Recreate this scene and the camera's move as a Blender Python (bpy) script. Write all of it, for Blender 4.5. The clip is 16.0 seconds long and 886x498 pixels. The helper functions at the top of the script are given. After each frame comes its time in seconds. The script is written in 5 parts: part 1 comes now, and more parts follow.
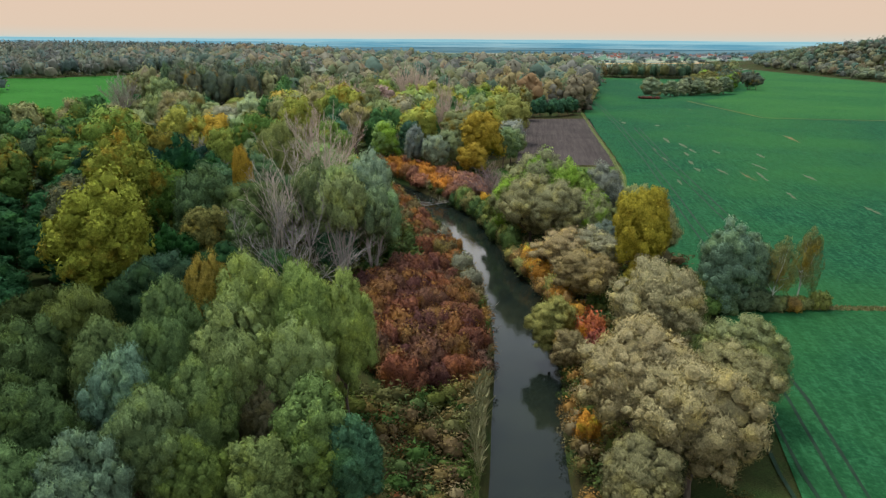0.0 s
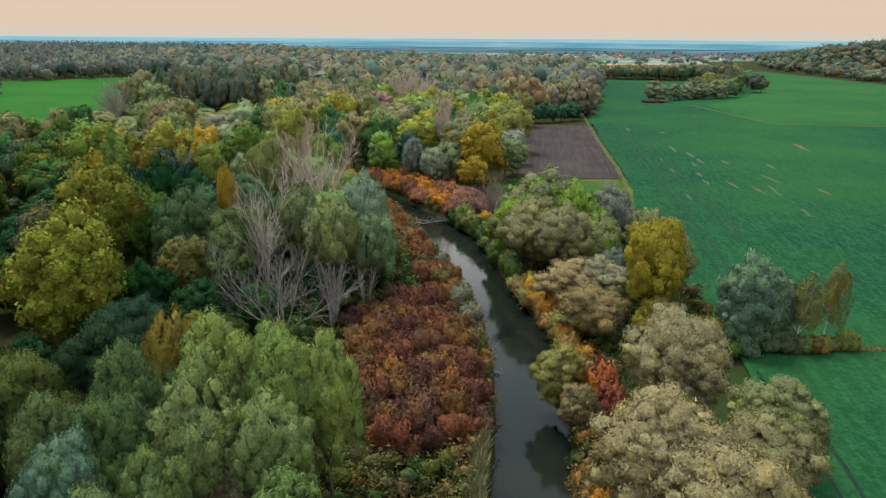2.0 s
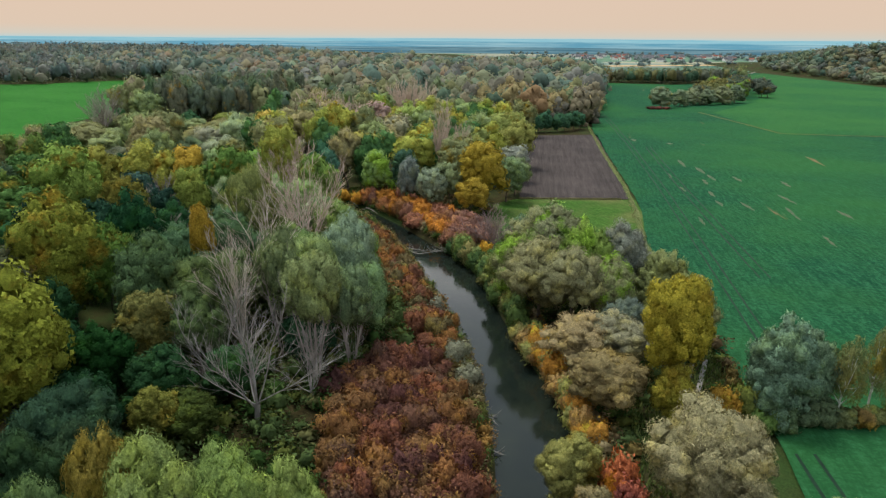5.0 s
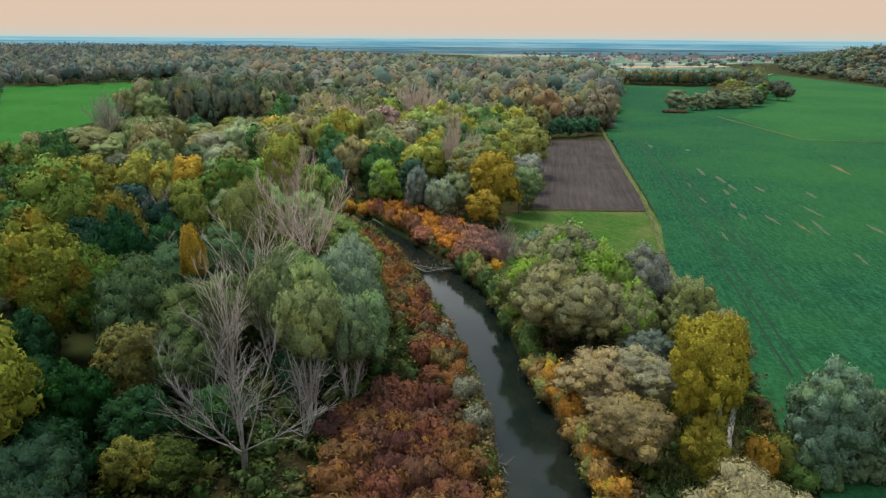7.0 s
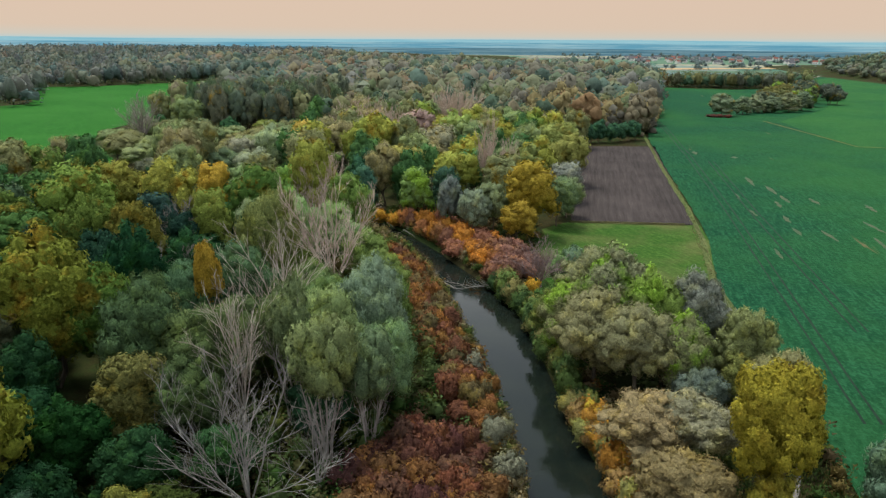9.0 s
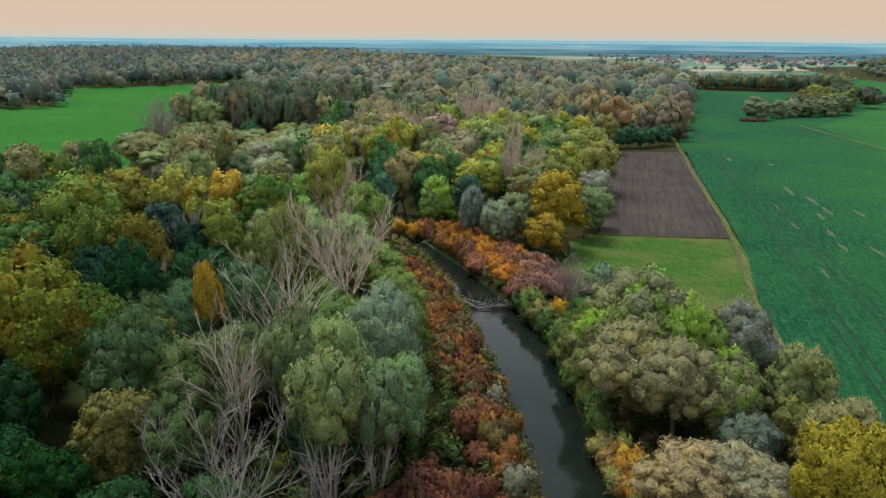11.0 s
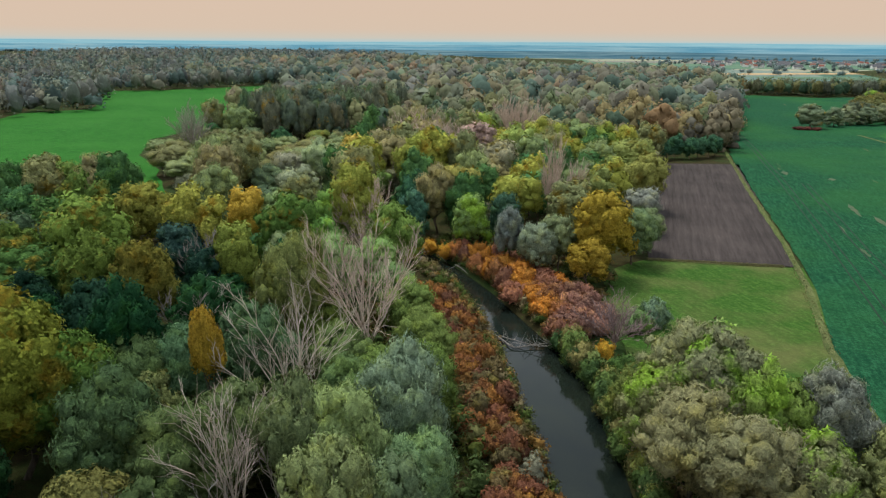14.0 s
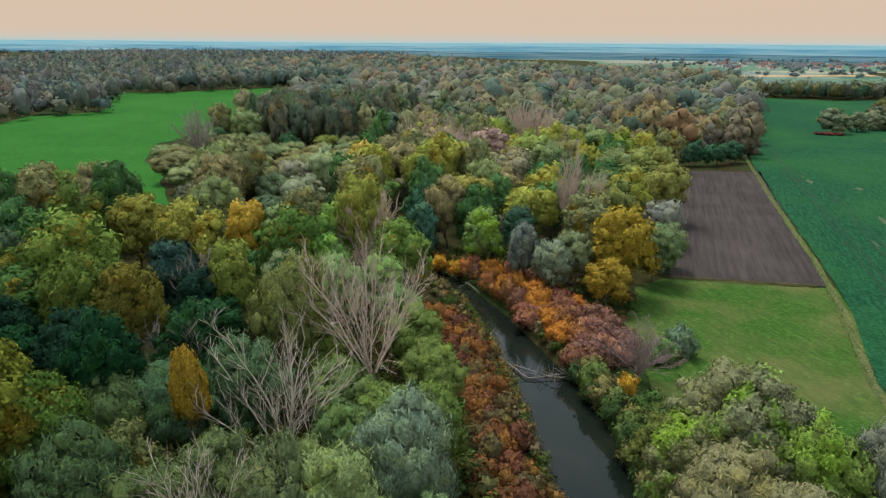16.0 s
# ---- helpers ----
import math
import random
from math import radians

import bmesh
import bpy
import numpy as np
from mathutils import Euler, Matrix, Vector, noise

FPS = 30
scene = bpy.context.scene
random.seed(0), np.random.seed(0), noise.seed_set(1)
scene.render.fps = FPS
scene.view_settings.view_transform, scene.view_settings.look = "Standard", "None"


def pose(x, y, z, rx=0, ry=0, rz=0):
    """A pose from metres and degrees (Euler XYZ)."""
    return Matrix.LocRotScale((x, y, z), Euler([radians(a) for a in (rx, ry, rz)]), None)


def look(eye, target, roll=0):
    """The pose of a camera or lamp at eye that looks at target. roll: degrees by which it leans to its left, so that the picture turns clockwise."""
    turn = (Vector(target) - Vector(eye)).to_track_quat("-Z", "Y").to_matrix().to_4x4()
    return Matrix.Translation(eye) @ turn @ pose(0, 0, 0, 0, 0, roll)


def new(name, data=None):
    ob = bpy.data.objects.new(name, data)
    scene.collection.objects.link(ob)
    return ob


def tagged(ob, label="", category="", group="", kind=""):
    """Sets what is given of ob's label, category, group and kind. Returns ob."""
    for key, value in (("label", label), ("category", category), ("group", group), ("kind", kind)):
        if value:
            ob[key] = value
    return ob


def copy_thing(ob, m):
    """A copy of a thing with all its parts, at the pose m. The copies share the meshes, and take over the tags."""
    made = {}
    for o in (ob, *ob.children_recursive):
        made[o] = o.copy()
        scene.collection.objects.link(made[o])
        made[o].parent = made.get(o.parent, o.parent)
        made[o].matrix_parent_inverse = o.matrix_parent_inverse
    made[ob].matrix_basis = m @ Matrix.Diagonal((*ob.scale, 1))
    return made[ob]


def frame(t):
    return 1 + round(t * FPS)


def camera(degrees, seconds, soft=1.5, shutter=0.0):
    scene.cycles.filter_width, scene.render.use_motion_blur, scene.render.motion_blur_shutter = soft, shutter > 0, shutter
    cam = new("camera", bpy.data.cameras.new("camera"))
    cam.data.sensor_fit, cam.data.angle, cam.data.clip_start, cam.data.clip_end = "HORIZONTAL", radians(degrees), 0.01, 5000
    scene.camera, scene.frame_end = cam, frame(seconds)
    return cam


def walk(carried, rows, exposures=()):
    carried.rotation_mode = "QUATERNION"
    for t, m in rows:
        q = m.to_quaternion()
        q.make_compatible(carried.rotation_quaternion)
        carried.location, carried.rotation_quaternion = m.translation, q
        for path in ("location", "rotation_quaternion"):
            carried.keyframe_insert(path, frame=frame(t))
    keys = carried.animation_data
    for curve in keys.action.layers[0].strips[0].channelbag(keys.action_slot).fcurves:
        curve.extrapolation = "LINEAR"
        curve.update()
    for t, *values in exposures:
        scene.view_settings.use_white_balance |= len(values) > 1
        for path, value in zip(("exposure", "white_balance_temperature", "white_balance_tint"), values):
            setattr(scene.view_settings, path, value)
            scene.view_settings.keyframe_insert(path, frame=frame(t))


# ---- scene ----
cam = camera(64.0, 16.0, 1.25)
# seconds, eye x, y, z, yaw to the left, pitch
PATH = [
    (0, 0.00, 0.01, 35.93, 0.96, -16.37),
    (0.5, 0.07, 2.11, 36.51, 0.96, -16.40),
    (1, 0.16, 4.22, 37.10, 1.03, -16.39),
    (1.5, 0.24, 6.26, 37.66, 1.04, -16.42),
    (2, 0.32, 8.26, 38.24, 1.05, -16.44),
    (2.5, 0.40, 10.23, 38.85, 1.06, -16.47),
    (3, 0.46, 12.22, 39.48, 1.08, -16.47),
    (3.5, 0.54, 14.22, 40.06, 1.10, -16.52),
    (4, 0.61, 16.27, 40.66, 1.11, -16.53),
    (6.5, 1.12, 25.87, 42.61, 1.41, -16.48),
    (7, 1.15, 27.92, 42.78, 2.11, -16.50),
    (7.5, 1.20, 29.92, 42.88, 2.94, -16.50),
    (8, 1.23, 31.90, 43.03, 3.69, -16.49),
    (8.5, 1.23, 33.91, 43.20, 4.36, -16.49),
    (9, 1.20, 35.94, 43.33, 5.04, -16.47),
    (11.5, 0.92, 45.88, 43.89, 7.60, -16.40),
    (12, 0.77, 47.89, 44.08, 8.16, -16.36),
    (12.5, 0.62, 49.89, 44.26, 8.63, -16.35),
    (13, 0.42, 51.98, 44.51, 9.16, -16.34),
    (13.5, 0.18, 54.06, 44.74, 9.65, -16.32),
    (14, -0.13, 56.12, 44.95, 10.10, -16.31),
    (14.5, -0.47, 58.12, 45.12, 10.36, -16.30),
    (15, -0.81, 60.13, 45.35, 10.62, -16.29),
    (15.5, -1.12, 62.13, 45.56, 10.83, -16.27),
    (16, -1.34, 64.16, 45.80, 11.06, -16.25),
]
walk(cam, [(t, pose(x, y, z, 90 + pitch, 0, yaw) @ pose(0, 0, 0, 0, 0, 0.4)) for t, x, y, z, yaw, pitch in PATH],
     [(0.0, 0.10), (6.0, 0.05), (16.0, -0.04)])

# ---- world and light ----
world = bpy.data.worlds.new("sky")
scene.world = world
world.use_nodes = True
wn, wl = world.node_tree.nodes, world.node_tree.links
wn.clear()
SUN_EL, SUN_ROT = radians(66), radians(-40)
sky = wn.new("ShaderNodeTexSky")
sky.sky_type, sky.sun_disc, sky.sun_elevation, sky.sun_rotation = "NISHITA", False, SUN_EL, SUN_ROT
bg_sky = wn.new("ShaderNodeBackground")
bg_sky.inputs["Strength"].default_value = 0.05
wl.new(sky.outputs[0], bg_sky.inputs["Color"])
# thin cloud, warm low, greyer overhead; unseen bright band added for the river's reflection
coord = wn.new("ShaderNodeTexCoord")
sep = wn.new("ShaderNodeSeparateXYZ")
wl.new(coord.outputs["Generated"], sep.inputs[0])
ramp = wn.new("ShaderNodeValToRGB")
els = ramp.color_ramp.elements
els[0].position, els[0].color = 0.0, (0.56, 0.68, 0.68, 1)
els[1].position, els[1].color = 1.0, (1.30, 1.52, 1.75, 1)
for p, c in ((0.004, (0.70, 0.66, 0.57, 1)), (0.014, (0.79, 0.62, 0.485, 1)), (0.035, (0.80, 0.61, 0.47, 1)), (0.12, (0.82, 0.60, 0.46, 1)), (0.20, (0.95, 0.86, 0.78, 1)), (0.285, (2.15, 2.10, 2.06, 1)), (0.37, (1.12, 1.19, 1.28, 1)), (0.47, (0.84, 0.94, 1.07, 1)), (0.7, (0.85, 0.95, 1.08, 1))):
    e = els.new(p)
    e.color = c
wl.new(sep.outputs["Z"], ramp.inputs[0])
bg_cloud = wn.new("ShaderNodeBackground")
bg_cloud.inputs["Strength"].default_value = 0.95
wl.new(ramp.outputs[0], bg_cloud.inputs["Color"])
both = wn.new("ShaderNodeMixShader")
both.inputs[0].default_value = 0.9
wl.new(bg_sky.outputs[0], both.inputs[1])
wl.new(bg_cloud.outputs[0], both.inputs[2])
out = wn.new("ShaderNodeOutputWorld")
wl.new(both.outputs[0], out.inputs[0])

sun = new("sun", bpy.data.lights.new("sun", "SUN"))
sun.data.energy, sun.data.angle, sun.data.color = 3.2, radians(18), (1.0, 0.97, 0.87)
az = SUN_ROT
sun.matrix_world = look((0, 0, 0), (-math.sin(az) * math.cos(SUN_EL), -math.cos(az) * math.cos(SUN_EL), -math.sin(SUN_EL)))


# ---- materials ----
class Nodes:
    def __init__(self, name):
        self.mat = bpy.data.materials.new(name)
        self.mat.use_nodes = True
        self.t = self.mat.node_tree
        self.t.nodes.clear()

    def add(self, kind, **props):
        n = self.t.nodes.new(kind)
        for k, v in props.items():
            n.inputs[k.replace("_", " ")].default_value = v
        return n

    def link(self, a, b):
        self.t.links.new(a, b)

    def pos(self, scale=(1, 1, 1)):
        g = self.t.nodes.new("ShaderNodeNewGeometry")
        m = self.t.nodes.new("ShaderNodeMapping")
        m.inputs["Scale"].default_value = scale
        self.link(g.outputs["Position"], m.inputs["Vector"])
        return m.outputs[0]

    def noise(self, vec, scale, detail=4.0, rough=0.6):
        n = self.add("ShaderNodeTexNoise", Scale=scale, Detail=detail, Roughness=rough)
        self.link(vec, n.inputs["Vector"])
        return n.outputs["Fac"]

    def ramp(self, fac, *stops):
        r = self.t.nodes.new("ShaderNodeValToRGB")
        e = r.color_ramp.elements
        e[0].position, e[0].color = stops[0][0], (*stops[0][1], 1)
        e[1].position, e[1].color = stops[-1][0], (*stops[-1][1], 1)
        for p, c in stops[1:-1]:
            e.new(p).color = (*c, 1)
        self.link(fac, r.inputs[0])
        return r.outputs[0]

    def mix(self, fac, a, b, how="MIX"):
        m = self.t.nodes.new("ShaderNodeMixRGB")
        m.blend_type = how
        for k, v in ((0, fac), (1, a), (2, b)):
            if isinstance(v, (int, float)):
                m.inputs[k].default_value = v
            elif isinstance(v, tuple):
                m.inputs[k].default_value = (*v, 1)
            else:
                self.link(v, m.inputs[k])
        return m.outputs[0]

    def math(self, how, a, b=0.0):
        m = self.t.nodes.new("ShaderNodeMath")
        m.operation = how
        for k, v in ((0, a), (1, b)):
            if isinstance(v, (int, float)):
                m.inputs[k].default_value = v
            else:
                self.link(v, m.inputs[k])
        return m.outputs[0]

    def finish(self, color, rough=0.85, bump=None, strength=0.5, dist=0.1, spec=0.2, metal=0.0, translucent=0.0):
        p = self.add("ShaderNodeBsdfPrincipled", Roughness=rough, Metallic=metal)
        p.inputs["Specular IOR Level"].default_value = spec
        p.inputs["IOR"].default_value = 1.33 if spec == 0.38 else 1.45
        if isinstance(color, tuple):
            p.inputs["Base Color"].default_value = (*color, 1)
        else:
            self.link(color, p.inputs["Base Color"])
        if bump is not None:
            b = self.add("ShaderNodeBump", Strength=strength, Distance=dist)
            self.link(bump, b.inputs["Height"])
            self.link(b.outputs[0], p.inputs["Normal"])
        last = p.outputs[0]
        if translucent:
            t = self.t.nodes.new("ShaderNodeBsdfTranslucent")
            self.link(color, t.inputs["Color"])
            m = self.t.nodes.new("ShaderNodeMixShader")
            m.inputs[0].default_value = translucent
            self.link(last, m.inputs[1])
            self.link(t.outputs[0], m.inputs[2])
            last = m.outputs[0]
        o = self.t.nodes.new("ShaderNodeOutputMaterial")
        self.link(last, o.inputs[0])
        return self.mat


def leaf_material(name, accent, low=0.55, high=0.75, scale=0.35, own=True, see=0.10):
    """Foliage: the object's own colour, leaf by leaf lighter and darker, with clumps that turn to the accent
    (own: a tint of the tree's colour; else a colour by itself)."""
    n = Nodes(name)
    info = n.t.nodes.new("ShaderNodeObjectInfo")
    geo = n.t.nodes.new("ShaderNodeNewGeometry")
    clump = n.noise(n.pos(), scale, 3.0)
    turned = n.mix(1.0, info.outputs["Color"], accent, "MULTIPLY") if own else accent
    c = n.mix(n.ramp(clump, (low, (0, 0, 0)), (high, (1, 1, 1))), info.outputs["Color"], turned)
    v = n.ramp(geo.outputs["Random Per Island"], (0.0, (0.84, 0.86, 0.85)), (0.6, (1.0, 1.0, 0.98)), (1.0, (1.24, 1.23, 1.18)))
    c = n.mix(1.0, c, v, "MULTIPLY")
    fine = n.noise(n.pos(), 3.6, 4.0, 0.75)
    c = n.mix(1.0, c, n.ramp(fine, (0.36, (0.66, 0.68, 0.68)), (0.64, (1.34, 1.32, 1.30))), "MULTIPLY")
    tree = n.ramp(info.outputs["Random"], (0.0, (0.88, 1.15, 1.28)), (1.0, (1.22, 1.39, 1.44)))
    c = n.mix(1.0, c, tree, "MULTIPLY")
    return n.finish(c, 0.75, fine, 0.8, 0.35, spec=0.04, translucent=see)


WILLOW = leaf_material("willow_leaves", (1.28, 1.22, 0.92), 0.50, 0.66, 0.40)
BROAD = leaf_material("broad_leaves", (0.27, 0.155, 0.018), 0.54, 0.70, 0.22, False)
GREENLEAF = leaf_material("dark_leaves", (1.5, 1.4, 0.9), 0.52, 0.70, 0.4)
LIME = leaf_material("fresh_leaves", (0.205, 0.285, 0.035), 0.47, 0.57, 0.22, False)
RUSTLEAF = leaf_material("rust_leaves", (1.5, 1.5, 0.9), 0.50, 0.70, 0.45)
FLAMELEAF = leaf_material("flame_leaves", (0.46, 0.30, 0.03), 0.56, 0.70, 0.6, False)


def tinted_material(name):
    """Distant foliage with a colour for each tree."""
    n = Nodes(name)
    a = n.t.nodes.new("ShaderNodeAttribute")
    a.attribute_name = "tint"
    geo = n.t.nodes.new("ShaderNodeNewGeometry")
    v = n.ramp(geo.outputs["Random Per Island"], (0.0, (0.92, 0.92, 0.92)), (1.0, (1.08, 1.08, 1.08)))
    fine = n.noise(n.pos(), 0.9, 3.0, 0.7)
    v = n.mix(1.0, v, n.ramp(fine, (0.35, (0.86, 0.87, 0.87)), (0.65, (1.14, 1.14, 1.13))), "MULTIPLY")
    return n.finish(n.mix(1.0, a.outputs["Color"], v, "MULTIPLY"), 0.8, spec=0.03, translucent=0.2)


WOODLEAF = tinted_material("wood_foliage")


def bark_material(name, dark, light, scale=2.0):
    n = Nodes(name)
    f = n.noise(n.pos((1, 1, 0.25)), scale, 5.0)
    return n.finish(n.ramp(f, (0.3, dark), (0.7, light)), 0.9, f, 0.6, 0.05)


BARK = bark_material("bark", (0.05, 0.04, 0.03), (0.16, 0.13, 0.10))
PALEBARK = bark_material("pale_bark", (0.32, 0.27, 0.22), (0.58, 0.50, 0.42))
PINKBARK = bark_material("pinkish_bark", (0.36, 0.275, 0.22), (0.60, 0.48, 0.40))
BIRCHBARK = bark_material("birch_bark", (0.30, 0.28, 0.25), (0.75, 0.73, 0.70), 3.0)
DRIFT = bark_material("driftwood", (0.10, 0.085, 0.07), (0.32, 0.29, 0.26), 3.0)
PURPLEBARK = bark_material("purplish_bark", (0.15, 0.105, 0.105), (0.30, 0.22, 0.21))
MIDBARK = bark_material("weathered_bark", (0.14, 0.132, 0.12), (0.30, 0.28, 0.25))
GREYBARK = bark_material("grey_bark", (0.17, 0.15, 0.13), (0.36, 0.32, 0.28))


def ground_material():
    n = Nodes("forest_floor")
    p = n.pos()
    big, mid, fine = n.noise(p, 0.05), n.noise(p, 0.5), n.noise(p, 6.0, 6.0)
    c = n.ramp(mid, (0.3, (0.018, 0.022, 0.008)), (0.55, (0.040, 0.032, 0.015)), (0.75, (0.026, 0.052, 0.012)))
    c = n.mix(n.ramp(big, (0.45, (0, 0, 0)), (0.62, (1, 1, 1))), c, (0.026, 0.048, 0.014))
    c = n.mix(1.0, c, n.ramp(fine, (0.3, (0.6, 0.6, 0.6)), (0.7, (1.5, 1.45, 1.3))), "MULTIPLY")
    return n.finish(c, 0.95, fine, 0.8, 0.15, spec=0.05)


def crop_material(name, dark, light, patch, angle, soil=0.0, spread=0.012):
    """A drilled green crop: fine leafy relief in rows, broad changes of growth, thin stands of bare soil."""
    n = Nodes(name)
    turned = n.t.nodes.new("ShaderNodeMapping")
    turned.inputs["Rotation"].default_value = (0, 0, radians(angle))
    g = n.t.nodes.new("ShaderNodeNewGeometry")
    n.link(g.outputs["Position"], turned.inputs["Vector"])
    rows = n.t.nodes.new("ShaderNodeMapping")
    rows.inputs["Scale"].default_value = (1.0, 0.14, 1.0)
    n.link(turned.outputs[0], rows.inputs["Vector"])
    fine = n.noise(rows.outputs[0], 1.5, 5.0, 0.75)
    leafy = n.noise(turned.outputs[0], 1.6, 5.0, 0.80)
    broad = n.noise(n.pos(), spread, 4.0)
    streak = n.t.nodes.new("ShaderNodeMapping")
    streak.inputs["Scale"].default_value = (1.0, 0.10, 1.0)
    n.link(turned.outputs[0], streak.inputs["Vector"])
    bare = n.noise(streak.outputs[0], 0.16, 4.0)
    c = n.ramp(n.mix(0.6, fine, leafy), (0.41, dark), (0.50, tuple((p + q) * 0.42 for p, q in zip(dark, light))), (0.59, light))
    c = n.mix(n.ramp(broad, (0.42, (0, 0, 0)), (0.62, (1, 1, 1))), c, n.mix(0.5, c, patch))
    if soil:
        c = n.mix(n.ramp(bare, (soil, (0, 0, 0)), (soil + 0.05, (0.8, 0.8, 0.8))), c, (0.20, 0.13, 0.07))
    return n.finish(c, 0.9, n.mix(0.5, fine, leafy), 1.0, 0.35, spec=0.03)


def plough_material():
    n = Nodes("ploughed_soil")
    g = n.t.nodes.new("ShaderNodeNewGeometry")
    m = n.t.nodes.new("ShaderNodeMapping")
    m.inputs["Rotation"].default_value = (0, 0, radians(6.5))
    n.link(g.outputs["Position"], m.inputs["Vector"])
    s = n.t.nodes.new("ShaderNodeMapping")
    s.inputs["Scale"].default_value = (1.0, 0.05, 1.0)
    n.link(m.outputs[0], s.inputs["Vector"])
    furrow, clod, broad = n.noise(s.outputs[0], 1.1, 3.0), n.noise(m.outputs[0], 2.0, 6.0, 0.7), n.noise(m.outputs[0], 0.06)
    h = n.mix(0.45, furrow, clod)
    c = n.ramp(h, (0.3, (0.026, 0.022, 0.021)), (0.7, (0.078, 0.066, 0.061)))
    c = n.mix(1.0, c, n.ramp(broad, (0.3, (0.8, 0.8, 0.8)), (0.7, (1.25, 1.2, 1.2))), "MULTIPLY")
    return n.finish(c, 0.95, h, 1.0, 0.4, spec=0.05)


def water_material():
    n = Nodes("river_water")
    p = n.pos((1.0, 0.6, 1.0))
    fine, slow = n.noise(p, 1.6, 4.0), n.noise(p, 0.28, 2.0)
    depth = n.noise(n.pos(), 0.09, 3.0)
    c = n.ramp(depth, (0.35, (0.006, 0.010, 0.009)), (0.65, (0.014, 0.019, 0.013)))
    return n.finish(c, 0.05, n.mix(0.6, fine, slow), 0.28, 0.10, spec=0.38)


def plain_material(name, a, b, scale, rough=0.8, relief=0.3):
    n = Nodes(name)
    f = n.noise(n.pos(), scale, 5.0)
    return n.finish(n.ramp(f, (0.3, a), (0.7, b)), rough, f, relief, 0.05)


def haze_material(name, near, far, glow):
    """Far plain and ridges under miles of air: glowing backdrop, haze painted in."""
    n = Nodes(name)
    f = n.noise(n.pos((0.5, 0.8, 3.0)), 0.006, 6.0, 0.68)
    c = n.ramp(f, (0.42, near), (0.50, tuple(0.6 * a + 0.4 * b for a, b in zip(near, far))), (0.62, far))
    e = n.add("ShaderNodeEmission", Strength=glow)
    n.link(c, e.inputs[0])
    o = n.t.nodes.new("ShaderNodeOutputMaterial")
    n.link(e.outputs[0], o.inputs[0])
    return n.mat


def patchwork_material():
    """Far fields in strips of green, straw and brown, with blue-grey haze blended in."""
    n = Nodes("field_patchwork")
    v = n.add("ShaderNodeTexVoronoi", Scale=0.006)
    n.link(n.pos((0.45, 1.0, 1.0)), v.inputs["Vector"])
    hue = n.t.nodes.new("ShaderNodeSeparateColor")
    n.link(v.outputs["Color"], hue.inputs[0])
    c = n.ramp(hue.outputs[0], (0.0, (0.06, 0.13, 0.10)), (0.35, (0.10, 0.17, 0.11)), (0.55, (0.30, 0.28, 0.20)), (0.75, (0.12, 0.18, 0.16)), (1.0, (0.17, 0.17, 0.14)))
    fine = n.noise(n.pos(), 0.05)
    return n.finish(n.mix(1.0, c, n.ramp(fine, (0.3, (0.8, 0.8, 0.8)), (0.7, (1.2, 1.2, 1.2))), "MULTIPLY"), 0.95, spec=0.03)


PATCHWORK = patchwork_material()
def blade_material(name, dark, light):
    n = Nodes(name)
    geo = n.t.nodes.new("ShaderNodeNewGeometry")
    return n.finish(n.ramp(geo.outputs["Random Per Island"], (0.0, dark), (1.0, light)), 0.7, spec=0.1)


BLADE = blade_material("grass_blades", (0.05, 0.10, 0.02), (0.17, 0.20, 0.06))
DRYBLADE = blade_material("dry_grass_blades", (0.10, 0.11, 0.04), (0.30, 0.26, 0.13))
REEDBLADE = blade_material("reed_blades", (0.13, 0.15, 0.06), (0.32, 0.29, 0.16))
FLOOR = ground_material()
CROP = crop_material("winter_crop", (0.005, 0.040, 0.018), (0.023, 0.108, 0.048), (0.030, 0.115, 0.026), 7.5, 0.70)
LEFTCROP = crop_material("young_crop", (0.012, 0.080, 0.012), (0.038, 0.165, 0.026), (0.04, 0.15, 0.025), 35.0)
LIGHTCROP = crop_material("light_crop", (0.012, 0.070, 0.022), (0.032, 0.130, 0.042), (0.038, 0.125, 0.028), 7.5)
MEADOW = crop_material("mown_meadow", (0.026, 0.075, 0.012), (0.066, 0.140, 0.026), (0.150, 0.130, 0.055), -25.0, 0.0, 0.055)
VERGE = crop_material("dry_verge", (0.050, 0.075, 0.022), (0.15, 0.16, 0.065), (0.08, 0.14, 0.03), 7.5)
PLOUGH = plough_material()
WATER = water_material()
RUT = plain_material("wheel_rut", (0.004, 0.016, 0.008), (0.010, 0.036, 0.016), 0.8)
THINSOIL = plain_material("thin_soil", (0.020, 0.072, 0.031), (0.088, 0.090, 0.045), 0.9)
TRACK = plain_material("gravel_track", (0.12, 0.11, 0.09), (0.24, 0.22, 0.19), 2.0)
STUBBLE = plain_material("stubble", (0.35, 0.22, 0.10), (0.50, 0.34, 0.17), 0.3)
WALLPAINT = plain_material("render_wall", (0.62, 0.60, 0.56), (0.80, 0.78, 0.75), 0.4)
ROOFRED = plain_material("roof_tile", (0.16, 0.06, 0.045), (0.28, 0.11, 0.08), 0.6)
ROOFGREY = plain_material("roof_slate", (0.06, 0.06, 0.065), (0.14, 0.14, 0.15), 0.6)
GLASS = plain_material("dark_pane", (0.02, 0.025, 0.03), (0.04, 0.045, 0.05), 1.0, 0.2)


